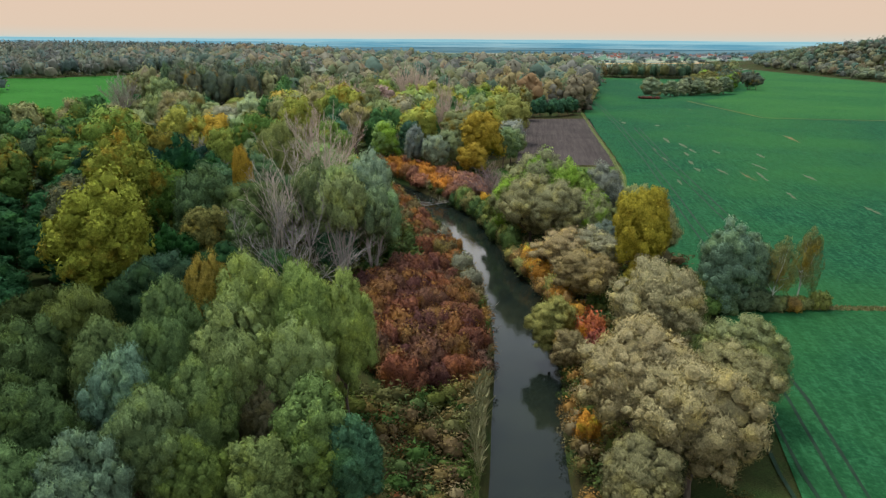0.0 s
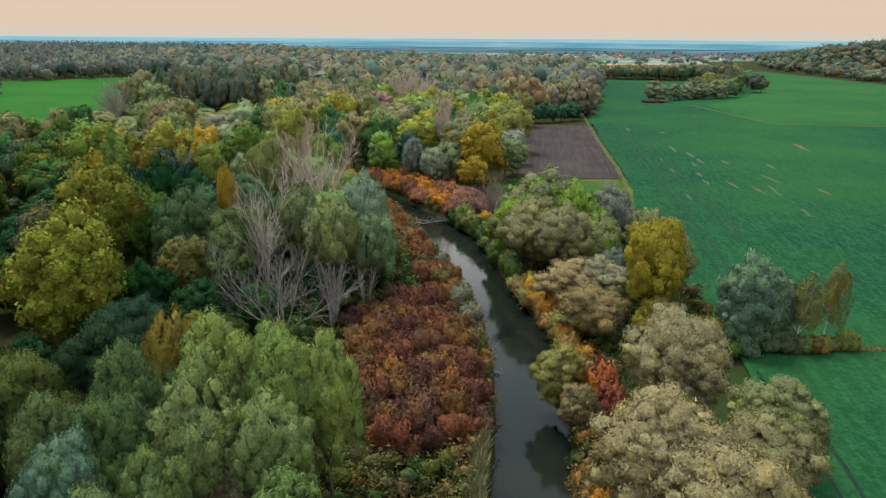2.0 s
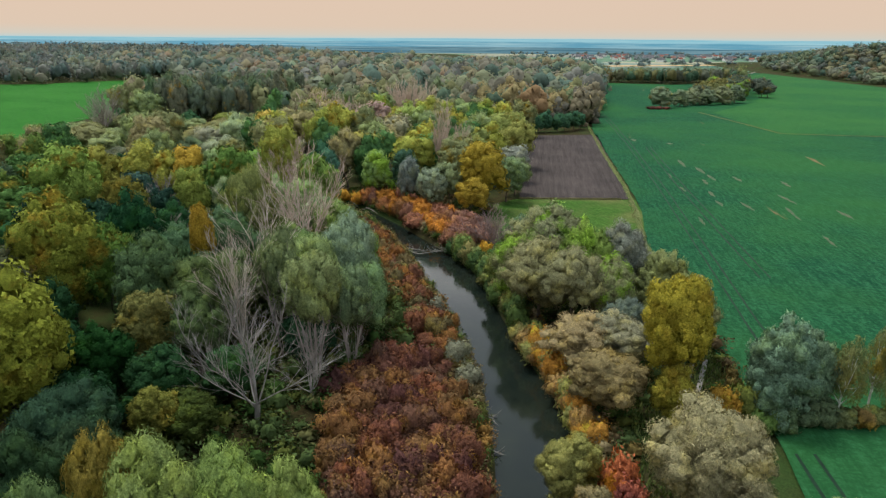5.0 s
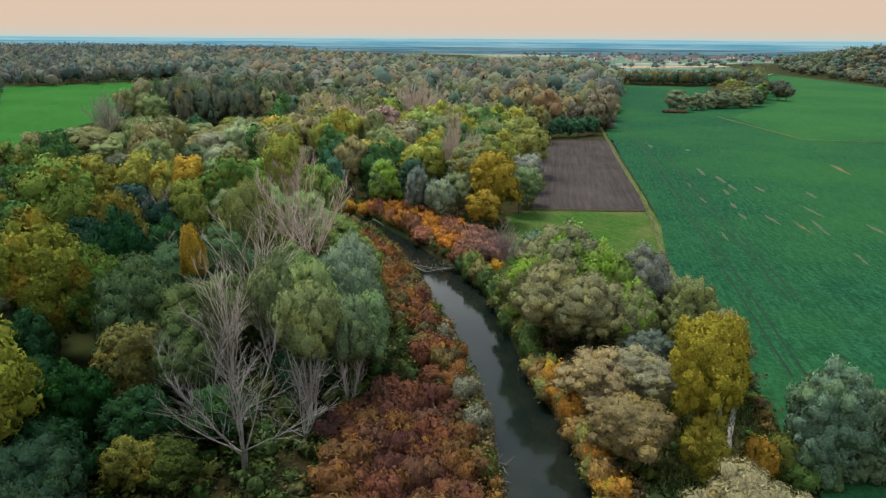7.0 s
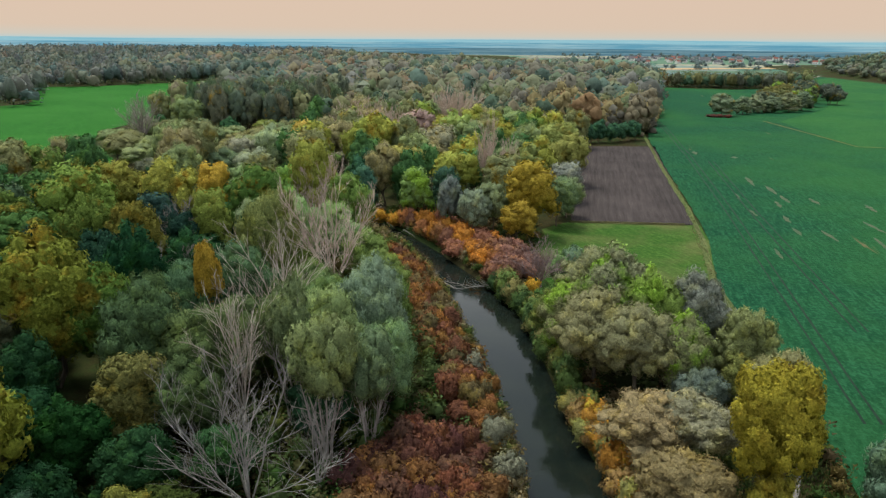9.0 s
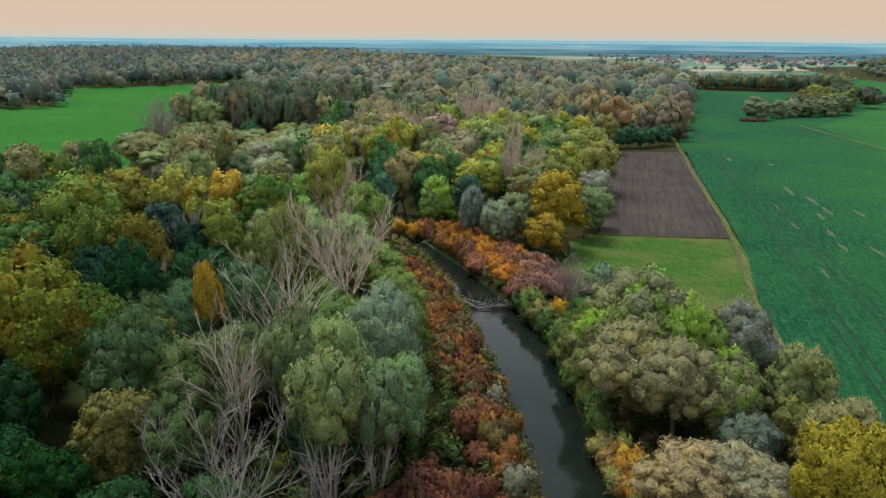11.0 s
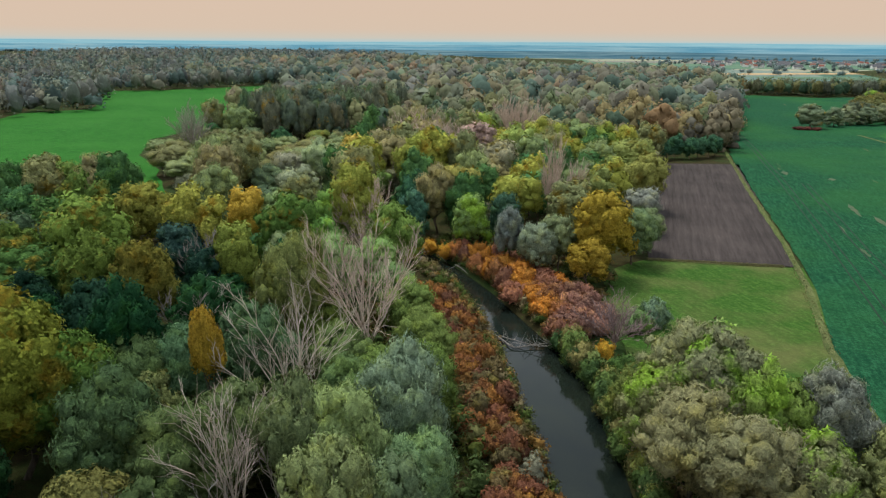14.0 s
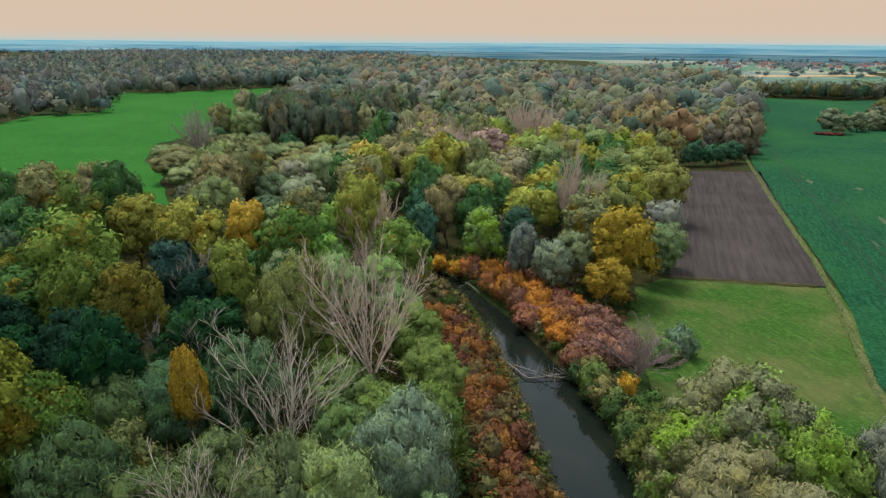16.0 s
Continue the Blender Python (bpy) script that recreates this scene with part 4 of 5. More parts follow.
    ("willow", 26.2, 122, 14.8, 4.2, (0.224, 0.204, 0.158), "grey almost bare willow"),
    ("willow", 23.5, 109, 8, 3.2, (0.173, 0.171, 0.125), "grey leafless-looking willow bush"),
    ("clump", 30.8, 117, 13.4, 4.6, (0.227, 0.225, 0.090), "grey-green bush tree at the field's edge"),
    ("small", 29, 113, 8.0, 3.0, (0.237, 0.217, 0.062), "olive shrub tree at the field's edge"),
    ("willow", 30.6, 106, 12.0, 4.0, (0.280, 0.234, 0.104), "pale brownish willow behind a yellow tree"),
    ("clump", 36.6, 91.2, 13.4, 4.6, (0.179, 0.232, 0.144), "grey-green willow standing in the field's edge"),
    ("clump", 40.5, 92.5, 11.5, 3.0, (0.189, 0.232, 0.132), "grey-green willow beside birches"),
    # beyond the meadow
    ("broad", 6.8, 190, 17.4, 6.0, (0.320, 0.200, 0.026), "large golden oak beside the meadow"),
    ("broad", 4.5, 182, 10.0, 3.8, (0.320, 0.195, 0.028), "smaller golden tree beside the oak"),
    ("willow", 13.5, 199, 13, 4.6, (0.165, 0.185, 0.085), "grey-green tree at the ploughed field's corner"),
    ("willow", 16.5, 208, 11, 4.2, (0.160, 0.180, 0.085), "grey-green tree beside the plough"),
    ("lime", -20, 201, 13.6, 4.8, (0.204, 0.265, 0.079), "fresh green rounded tree on the bank"),
    ("willow", -11, 191, 13.5, 3.0, (0.165, 0.165, 0.140), "grey almost leafless tree on the bank"),
    ("willow", -5.5, 187, 12, 3.6, (0.232, 0.231, 0.148), "grey-olive tree on the bank"),
    ("willow", -1, 191, 12.5, 3.8, (0.221, 0.217, 0.103), "olive tree beside the golden oak"),
    ("dark", -13, 206, 13, 4.5, BLUEGREEN, "dark green alder behind the bank trees"),
    ("broad", -27.5, 231, 15.5, 6.2, (0.307, 0.227, 0.055), "olive tree with orange side"),
    ("dark", -7, 228, 15, 5.5, (0.079, 0.152, 0.052), "dark green tree of the wood"),
    ("broad", 6, 222, 16, 5.5, (0.210, 0.195, 0.055), "olive-yellow tree of the wood"),
    ("broad", 20, 250, 17, 6, (0.260, 0.215, 0.055), "yellow-tipped tree near the plough"),
    ("willow", 17, 226, 12, 4.5, GREY, "grey tree standing near the plough"),
    ("broad", 23.5, 414, 14.8, 6.5, (0.36, 0.17, 0.03), "single bright orange tree in the wood"),
]
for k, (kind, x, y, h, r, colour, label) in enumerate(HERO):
    # crown colours toned by place; the left wood's shade is put into them
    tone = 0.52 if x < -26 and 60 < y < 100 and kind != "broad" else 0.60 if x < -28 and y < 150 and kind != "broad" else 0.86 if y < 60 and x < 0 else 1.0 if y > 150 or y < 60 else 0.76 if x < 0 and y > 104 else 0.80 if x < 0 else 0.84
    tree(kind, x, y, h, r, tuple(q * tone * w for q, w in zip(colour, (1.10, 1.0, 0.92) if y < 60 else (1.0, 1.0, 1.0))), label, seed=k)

for k, (x, y, h, r, bark, label, det, fan) in enumerate([
        (-28.5, 122.5, 23.0, 8.4, PALEBARK, "tall leafless poplar with pale limbs", NEAR, 0.55), (-26.8, 104.0, 19.8, 7.0, PALEBARK, "leafless pale grey tree with many stems", NEAR, 0.62),
        (-20.4, 88.0, 18.0, 7.6, MIDBARK, "leafless grey willow with forked stems", NEAR, 0.75), (-26.0, 94.0, 16.5, 7.0, MIDBARK, "leafless grey tree with crooked limbs", NEAR, 0.70),
        (-15.6, 93.0, 12.0, 5.0, MIDBARK, "leafless grey tree near the red thicket", NEAR, 0.62),
        (-25.5, 142, 25.0, 9.6, PINKBARK, "tall leafless poplar with pinkish limbs", NEAR, 0.72), (-29.5, 152, 22, 7.5, PINKBARK, "leafless poplar with pinkish twigs", NEAR, 0.72),
        (-40.5, 191, 20.5, 6.0, PINKBARK, "leafless tree with brownish twigs", MID, 0.55), (-3.4, 215, 26, 4.6, PINKBARK, "tall narrow leafless poplar", MID, 0.36),
        (2, 221, 19, 4.4, PINKBARK, "narrow leafless poplar of the wood", MID, 0.36), (8.0, 156, 9.6, 4.8, PURPLEBARK, "purplish leafless tree on the bank", MID, 0.62),
        (-50, 140, 13, 5.6, GREYBARK, "leafless grey tree in shade", MID, 0.6), (-58, 160, 15, 5.6, GREYBARK, "leafless grey tree in shade", MID, 0.6),
        (-145, 312, 23, 9.0, GREYBARK, "wide lone bare tree at the field", MID, 0.6), (-22, 335, 29, 7.5, PINKBARK, "tall bare poplar with pinkish twigs", MID, 0.55),
        (-17, 342, 26, 6.8, PINKBARK, "tall bare poplar with pinkish twigs", MID, 0.55), (-28, 346, 25, 6.8, PINKBARK, "tall bare poplar with pinkish twigs", MID, 0.55),
        (-54, 325, 22, 7.6, PINKBARK, "bare poplar with pinkish twigs", MID, 0.55), (-47, 318, 20, 7.2, PINKBARK, "bare poplar with pinkish twigs", MID, 0.55), (-60, 332, 22, 7.6, PINKBARK, "bare poplar with pinkish twigs", MID, 0.55),
        (-44, 296, 20, 7.2, PINKBARK, "bare poplar with pinkish twigs", MID, 0.55), (-51, 302, 19, 7.2, PINKBARK, "bare poplar with pinkish twigs", MID, 0.55), (-40, 306, 18, 7.2, PINKBARK, "bare poplar with pinkish twigs", MID, 0.55),
        (-62, 318, 20, 7.4, PINKBARK, "bare poplar with pinkish twigs", MID, 0.55), (-57, 307, 18, 7.4, PINKBARK, "bare poplar with pinkish twigs", MID, 0.55), (-46, 309, 18, 7, PINKBARK, "bare poplar with pinkish twigs", MID, 0.55),
        (-36, 300, 15, 6.5, PINKBARK, "bare tree with brownish twigs", MID, 0.55), (-112, 275, 14, 6, GREYBARK, "bare grey tree in the wood", MID, 0.6), (-104, 270, 13, 6, GREYBARK, "bare grey tree in the wood", MID, 0.6)]):
    bare(x, y, h, r, bark, label, k, det, fan)

for k, (x, y, h, r, tip) in enumerate([(43.2, 90.5, 11.2, 2.4, (-4, 4)), (46.8, 91.8, 12.4, 2.2, (-3, 7))]):
    plants.put(("birch",), lambda: leafy_tree("birch_tree", 77, CLOSE, BROAD, BIRCHBARK, "cone", 1.0, 0.55, 0.34, 0.16, 0.15, 0.34, 0.95), x, y, h, r, (15, 5),
               (0.20, 0.17, 0.06), "slender birch with white trunk and thin yellowing leaves", "tree", "birches", tilt=tip)

plants.put(("poplar",), lambda: leafy_tree("poplar_tree", 78, NEAR, BROAD, GREYBARK, "dome", 4.0, 0.2, 0.36, 0.27, 0.15, 0.36), 25.2, 92.5, 17.2, 4.6, (15, 5),
           (0.36, 0.255, 0.030), "bright yellow poplar on bare grey stems beside the track", "tree", "riverside trees")
plants.put(("sapling",), lambda: leafy_tree("young_tree", 80, CLOSE, BROAD, BARK, "cone", 8.0, 0.4, 0.36, 0.24, 0.14, 0.2), -36.2, 118.4, 17.6, 2.3, (15, 5),
           (0.46, 0.24, 0.03), "slim bright orange young tree", "tree", "riverside trees")

# thickets and bank growth
rng = np.random.default_rng(5)
RED_PATCH = [(-13, 96), (-8, 104), (0.2, 99), (2.4, 80), (2.0, 69), (-1, 64), (-7, 66), (-11.5, 79)]


def scatter(ring, gap, seed):
    r = np.random.default_rng(seed)
    xs, ys = [p[0] for p in ring], [p[1] for p in ring]
    x, y = np.meshgrid(np.arange(min(xs), max(xs), gap), np.arange(min(ys), max(ys), gap))
    x, y = x.ravel() + r.uniform(-0.4, 0.4, x.size) * gap, y.ravel() + r.uniform(-0.4, 0.4, y.size) * gap
    keep = inside(x, y, ring)
    return list(zip(x[keep].tolist(), y[keep].tolist()))


for k, (x, y) in enumerate(scatter(RED_PATCH, 1.85, 7)):
    if from_water(x, y) > 0.1:
        c = [(0.150, 0.052, 0.034), (0.098, 0.036, 0.030), (0.215, 0.085, 0.032), (0.125, 0.055, 0.036), (0.165, 0.055, 0.032), (0.180, 0.080, 0.034)][int(rng.integers(0, 6))]
        shrub(x, y, rng.uniform(2.2, 4.6), rng.uniform(1.7, 2.7), c, "rust-red knotweed thicket on the bank", RUSTLEAF, k, group="red thicket", spray=0.35, name="knotweed")
BANK_L = [(-3.5, 126), (-8.6, 145), (-14.7, 162), (-22, 174), (-25.5, 172), (-18, 158), (-13, 143), (-8.5, 124), (-3, 108), (1.0, 104), (1.5, 112)]
for k, (x, y) in enumerate(scatter(BANK_L, 2.3, 8)):
    if from_water(x, y) > 0.1:
        c = [(0.22, 0.080, 0.032), (0.165, 0.060, 0.035), (0.26, 0.105, 0.032), (0.15, 0.095, 0.042)][k % 4]
        shrub(x, y, rng.uniform(2.2, 3.6), rng.uniform(1.5, 2.1), c, "orange-brown shrub along the river bank", RUSTLEAF, k, group="orange bank shrubs", name="bank_shrub")
BANK_R = [(-27, 198), (-17, 186), (-9, 173), (-3.0, 158), (3.5, 154), (8, 166), (5, 176), (-1, 183), (-9, 192), (-18, 199)]
for k, (x, y) in enumerate(scatter(BANK_R, 2.4, 9)):
    if from_water(x, y) > 0.1:
        c = [(0.42, 0.15, 0.03), (0.30, 0.11, 0.045), (0.24, 0.09, 0.055)][k % 3] if x < 0 else (0.26, 0.11, 0.08)
        shrub(x, y, rng.uniform(2.4, 4.2), rng.uniform(1.6, 2.5), c, "orange and rust shrub above the water", RUSTLEAF, k, group="orange bank shrubs", name="bank_shrub")
for k, (x, y, h, r, c, mat) in enumerate([
        (15.8, 75, 5.0, 2.1, (0.42, 0.10, 0.04), RUSTLEAF), (14.6, 74.2, 4.6, 1.3, (0.60, 0.19, 0.02), FLAMELEAF), (16.5, 72.5, 4.2, 2.0, (0.28, 0.07, 0.05), RUSTLEAF),
        (12.3, 57, 2.8, 1.4, (0.50, 0.20, 0.03), FLAMELEAF), (13.0, 104.5, 3.2, 2.0, (0.50, 0.22, 0.03), FLAMELEAF), (12.2, 108, 3.0, 1.8, (0.50, 0.26, 0.03), FLAMELEAF),
        (13.8, 101, 3.0, 1.8, (0.46, 0.18, 0.04), RUSTLEAF), (6.5, 151.5, 3.2, 1.6, (0.48, 0.24, 0.03), FLAMELEAF), (30.8, 90.5, 4.0, 2.0, (0.42, 0.20, 0.03), FLAMELEAF),
        (33.0, 90.2, 4.5, 2.2, (0.13, 0.13, 0.03), GREENLEAF), (34.2, 88.8, 3.2, 2.0, (0.08, 0.12, 0.03), GREENLEAF), (49.6, 91, 2.6, 1.7, (0.22, 0.20, 0.05), BROAD), (36.5, 89.8, 3.0, 2.6, (0.10, 0.13, 0.06), GREENLEAF), (39.0, 90.2, 2.6, 2.2, (0.12, 0.14, 0.07), GREENLEAF), (41.3, 90.4, 2.8, 2.2, (0.14, 0.15, 0.07), GREENLEAF), (43.4, 90.0, 2.2, 1.8, (0.16, 0.15, 0.06), GREENLEAF), (47.3, 91.0, 2.0, 1.8, (0.14, 0.14, 0.05), GREENLEAF),
        (45.0, 90.0, 2.2, 1.6, (0.24, 0.14, 0.05), BROAD), (2.1, 79, 2.6, 1.2, (0.56, 0.24, 0.02), FLAMELEAF), (1.2, 82, 2.4, 1.2, (0.56, 0.26, 0.02), FLAMELEAF),
        (2.8, 88, 2.2, 1.3, (0.12, 0.15, 0.04), GREENLEAF), (1.0, 103, 3.6, 2.0, (0.20, 0.17, 0.11), WILLOW), (2.6, 97.5, 3.4, 1.8, (0.20, 0.17, 0.11), WILLOW),
        (-1.8, 119, 3.4, 2.0, (0.22, 0.17, 0.11), WILLOW), (12, 163, 4, 2.4, (0.13, 0.18, 0.06), GREENLEAF), (14.5, 166, 5.0, 2.6, (0.17, 0.20, 0.12), WILLOW),
        (10.2, 140, 4.0, 2.2, (0.06, 0.10, 0.03), GREENLEAF), (8.6, 146, 3.6, 2.2, (0.08, 0.12, 0.03), GREENLEAF), (11.2, 133, 3.5, 2.4, (0.18, 0.18, 0.04), GREENLEAF),
        (11.6, 127, 3.5, 2.2, (0.26, 0.18, 0.05), BROAD), (-28.5, 199.5, 3.0, 2.0, (0.50, 0.22, 0.03), FLAMELEAF), (-24.5, 197.5, 3.0, 2.0, (0.46, 0.20, 0.03), FLAMELEAF)]):
    shrub(x, y, h, r, c, "autumn shrub by the water with bright leaves" if mat is FLAMELEAF else "dense low shrub on the river bank", mat, k, group="single shrubs")
for k, y in enumerate(np.arange(86.0, 158.0, 1.5)):
    edge = float(np.interp(y, COURSE[:60, 1], COURSE[:60, 0] + COURSE[:60, 2]))
    c = ((0.42, 0.17, 0.03), (0.30, 0.16, 0.06), (0.24, 0.19, 0.06))[k % 3] if y < 111 else ((0.10, 0.13, 0.035), (0.17, 0.17, 0.05), (0.23, 0.17, 0.06), (0.06, 0.09, 0.03))[k % 4]
    shrub(edge + rng.uniform(-0.2, 1.3), y, rng.uniform(2.4, 4.6), rng.uniform(1.5, 2.5), c, "leafy shrub hanging over the dark water", (FLAMELEAF if k % 3 == 0 else RUSTLEAF) if y < 111 else GREENLEAF, k, group="overhanging shrubs", z=0.7)
# undergrowth of the near wood
UNDER = [((-34, 66), (-12, 66), (-13, 98), (-9, 106), (-10, 118), (-30, 118), (-48, 100)), ((-10, 46), (-4, 46), (-3, 64), (-11, 66)),
         ((14, 77), (23, 84), (22, 96), (16, 96)), ((10.8, 60), (13, 45), (24, 45), (24, 66), (16, 68)), ((-46, 44), (-12, 40), (-12, 64), (-46, 66))]
UNDER += [((-9.5, 40), (-3, 40), (1.2, 54), (1.4, 68), (-6, 66), (-10, 60)), ((-30, 118), (-8, 124), (-20, 160), (-34, 185), (-48, 190), (-60, 150)), ((-13, 98), (-3, 103), (-8, 124), (-14, 146), (-22, 162), (-26, 152), (-16, 126)), ((9, 150), (20, 132), (14, 104), (11, 118)), ((14, 96), (36, 92), (38, 140), (20, 134)),
          ((-30, 196), (-14, 192), (8, 176), (12, 200), (0, 215), (-30, 215)), ((-11, 97), (1.6, 95), (2.4, 110), (-7, 113))]
low_growth = []
for u, ring in enumerate(UNDER):
    for k, (x, y) in enumerate(scatter(list(ring), 2.1 if u in (1, 5) else 2.5 if u in (0, 7) else 3.0, 20 + u)):
        if from_water(x, y) > 0.2 and (u == len(UNDER) - 1 or not inside(x, y, RED_PATCH)) and abs(x - np.interp(y, [62, 72, 82, 90, 97, 106], [18.5, 20.2, 23.2, 26.5, 29, 33])) > 1.9:
            c = [(0.05, 0.10, 0.025), (0.10, 0.12, 0.028), (0.16, 0.12, 0.04), (0.08, 0.12, 0.04), (0.14, 0.10, 0.05), (0.18, 0.07, 0.03), (0.13, 0.13, 0.05)][(0, 1, 3, 3, 6)[k % 5] if u in (0, 7) else int(rng.integers(0, 5 if u not in (1, 5) else 7))]
            low_growth.append((x, y, 1.1, rng.uniform(1.0, 4.2 if u in (0, 7) else 3.0), rng.uniform(1.2, 2.5), c))

# the wood on the left, tree by tree
taken = [(x, y, r) for _, x, y, h, r, *_ in HERO] + [(-54, 322, 7), (-47, 306, 8), (-60, 308, 6), (-22, 336, 8), (-3, 212, 4), (2, 217, 4), (-40, 188, 5), (-145, 310, 6), (-44, 292, 5), (-20, 326, 5)]
FILL = [(-100, 60), (-28, 60), (-24, 118), (-22, 160), (-36, 190), (-34, 210), (-16, 212), (0, 200), (8, 212), (16, 214), (31, 338), (-98, 348), (-125, 395), (-160, 400), (-158, 345), (-150, 283), (-105, 240), (-100, 220), (-132, 212), (-128, 180), (-105, 120)]
SHADES = [[(-90, 60), (-28, 60), (-30, 104), (-42, 126), (-66, 124), (-80, 108)], [(-82, 112), (-56, 115), (-57, 138), (-82, 143)], [(-62, 147), (-46, 134), (-43, 160), (-58, 169)]]
RANK = [(-142, 348), (-110, 330), (-87, 360), (-86, 425), (-120, 430), (-158, 415)]
LOW = [(-175, 350), (-158, 280), (-108, 236), (-78, 250), (-72, 300), (-82, 352), (-108, 322), (-150, 342)]
LOOKS = [("broad", (0.200, 0.256, 0.054), "olive-green broadleaf tree of the wood"), ("willow", (0.185, 0.215, 0.100), "grey-green willow of the wood"),
         ("dark", (0.062, 0.128, 0.047), "dark green tree of the wood"), ("broad", (0.288, 0.282, 0.059), "yellowing broadleaf tree of the wood"),
         ("willow", (0.235, 0.195, 0.105), "brownish half-bare tree of the wood"), ("broad", (0.200, 0.198, 0.095), "brown autumn tree of the wood"), ("broad", (0.14, 0.20, 0.05), "green broadleaf tree of the wood")]
for k, (x, y) in enumerate(scatter(FILL, 10.0, 33)):
    if from_water(x, y) < 3.5 or inside(x, y, GRASS) or inside(x, y, PLOUGHED) or inside(x, y, LEFT_FIELD) or any(math.hypot(x - a, y - b) < 0.95 * c + 1.6 for a, b, c in taken):
        continue
    pick = noise.noise(Vector((x * 0.03, y * 0.03, 1.7))) * 0.5 + 0.5 + rng.uniform(-0.35, 0.35)
    kind, colour, label = LOOKS[int(pick * 7) % 7]
    tall = rng.random() < 0.6
    h = rng.uniform(15.5, 21.0) if tall else rng.uniform(7.0, 11.0)
    if x > -30:
        h = h * 0.86
    r = rng.uniform(4.8, 6.4) if tall else rng.uniform(3.8, 5.0)
    if -38 < x < -12 and 95 < y < 166:
        h, r = rng.uniform(6.5, 10.0), rng.uniform(3.4, 4.4)
    # dark alders, with the wood's shade put into their colour as well
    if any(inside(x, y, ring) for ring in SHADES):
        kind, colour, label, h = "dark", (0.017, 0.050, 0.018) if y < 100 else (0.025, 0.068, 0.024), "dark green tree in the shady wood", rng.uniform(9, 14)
    elif inside(x, y, RANK):
        continue
    elif inside(x, y, LOW):
        kind, colour, label, h, tall = "willow", ((0.180, 0.205, 0.105), (0.195, 0.175, 0.085))[k % 2], "low pale willow at the wood's edge", rng.uniform(7.5, 10.5), True
    # short trees get darker colours, standing in for shade between the tall ones
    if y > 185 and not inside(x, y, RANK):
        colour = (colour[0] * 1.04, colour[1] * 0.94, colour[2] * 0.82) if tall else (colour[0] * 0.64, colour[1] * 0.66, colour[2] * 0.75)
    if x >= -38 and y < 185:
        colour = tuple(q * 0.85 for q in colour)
    # colours darkened across the left wood, its shade put into them
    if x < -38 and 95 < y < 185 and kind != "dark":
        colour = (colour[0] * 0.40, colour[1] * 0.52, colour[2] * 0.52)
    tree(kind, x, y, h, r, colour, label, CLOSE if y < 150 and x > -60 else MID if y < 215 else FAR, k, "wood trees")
for k, (x, y) in enumerate(scatter(RANK, 7.6, 35)):
    tree("broad" if k % 5 == 0 else "willow", x, y, rng.uniform(20, 25), rng.uniform(3.6, 4.8), ((0.12, 0.115, 0.075), (0.085, 0.10, 0.07), (0.14, 0.11, 0.065), (0.10, 0.125, 0.065))[k % 4],
         "tall dark brown-green tree of a dense rank", FAR, k, "wood rank")
# young dark row above the plough, and the copse that stands in the field
for k in range(9):
    tree("dark", 25 + 4.1 * k + rng.uniform(-1, 1), 337 + 2.2 * k + rng.uniform(-2, 2), rng.uniform(8.5, 10.5), 3.6, (0.045, 0.095, 0.05), "young dark green tree behind the plough", FAR, k, "dark row")
COPSE = [(126, 469, 14.5, 8.6, (0.14, 0.15, 0.085)), (141, 480, 11.5, 6.0, (0.13, 0.14, 0.08)), (152, 491, 12.0, 6.4, (0.15, 0.15, 0.09)), (163, 494, 12.0, 6.8, (0.13, 0.13, 0.075)),
         (175, 500, 13.5, 7.6, (0.14, 0.135, 0.075)), (187, 510, 13.0, 7.2, (0.11, 0.12, 0.07)), (168, 520, 13, 9, (0.14, 0.15, 0.09)), (182, 535, 13, 9, (0.22, 0.19, 0.07)),
         (200, 545, 14, 9, (0.15, 0.15, 0.07)), (192, 570, 15, 9, (0.22, 0.18, 0.06)), (212, 575, 15, 9, (0.12, 0.13, 0.08)), (222, 600, 16, 9, (0.10, 0.12, 0.08)),
         (208, 606, 15, 9, (0.14, 0.13, 0.08)), (236, 632, 15, 9, (0.12, 0.12, 0.09)), (226, 560, 13, 7, (0.13, 0.13, 0.09)), (240, 600, 14, 8, (0.12, 0.13, 0.10))]
for k, (x, y, h, r, tone) in enumerate(COPSE):
    if k < 6:
        tree("small" if k == 0 else "clump", x, y, h, r, tuple(q * 1.3 for q in tone), "round pale willow standing in the green field", MID, k, "field copse")
        continue
    for j in range(3):
        a, low = 2.1 * j + 0.7 * k, (1.0, 0.84, 0.92)[j]
        tree("lime" if k % 4 == 0 else "broad", x + 0.5 * r * math.cos(a), y + 0.5 * r * math.sin(a), h * low, r * 0.66, tuple(q * (0.62, 0.78, 0.7)[j] for q in tone),
             "brown-green tree of the copse in the green field", FAR, k + j, "field copse")
for x, y in ((118, 461), (122, 460), (127, 460.5)):
    shrub(x, y, 1.5, 2.6, (0.11, 0.035, 0.03), "low dark red shrub in the field", RUSTLEAF, 1, FAR, "copse shrubs", z=1.45)
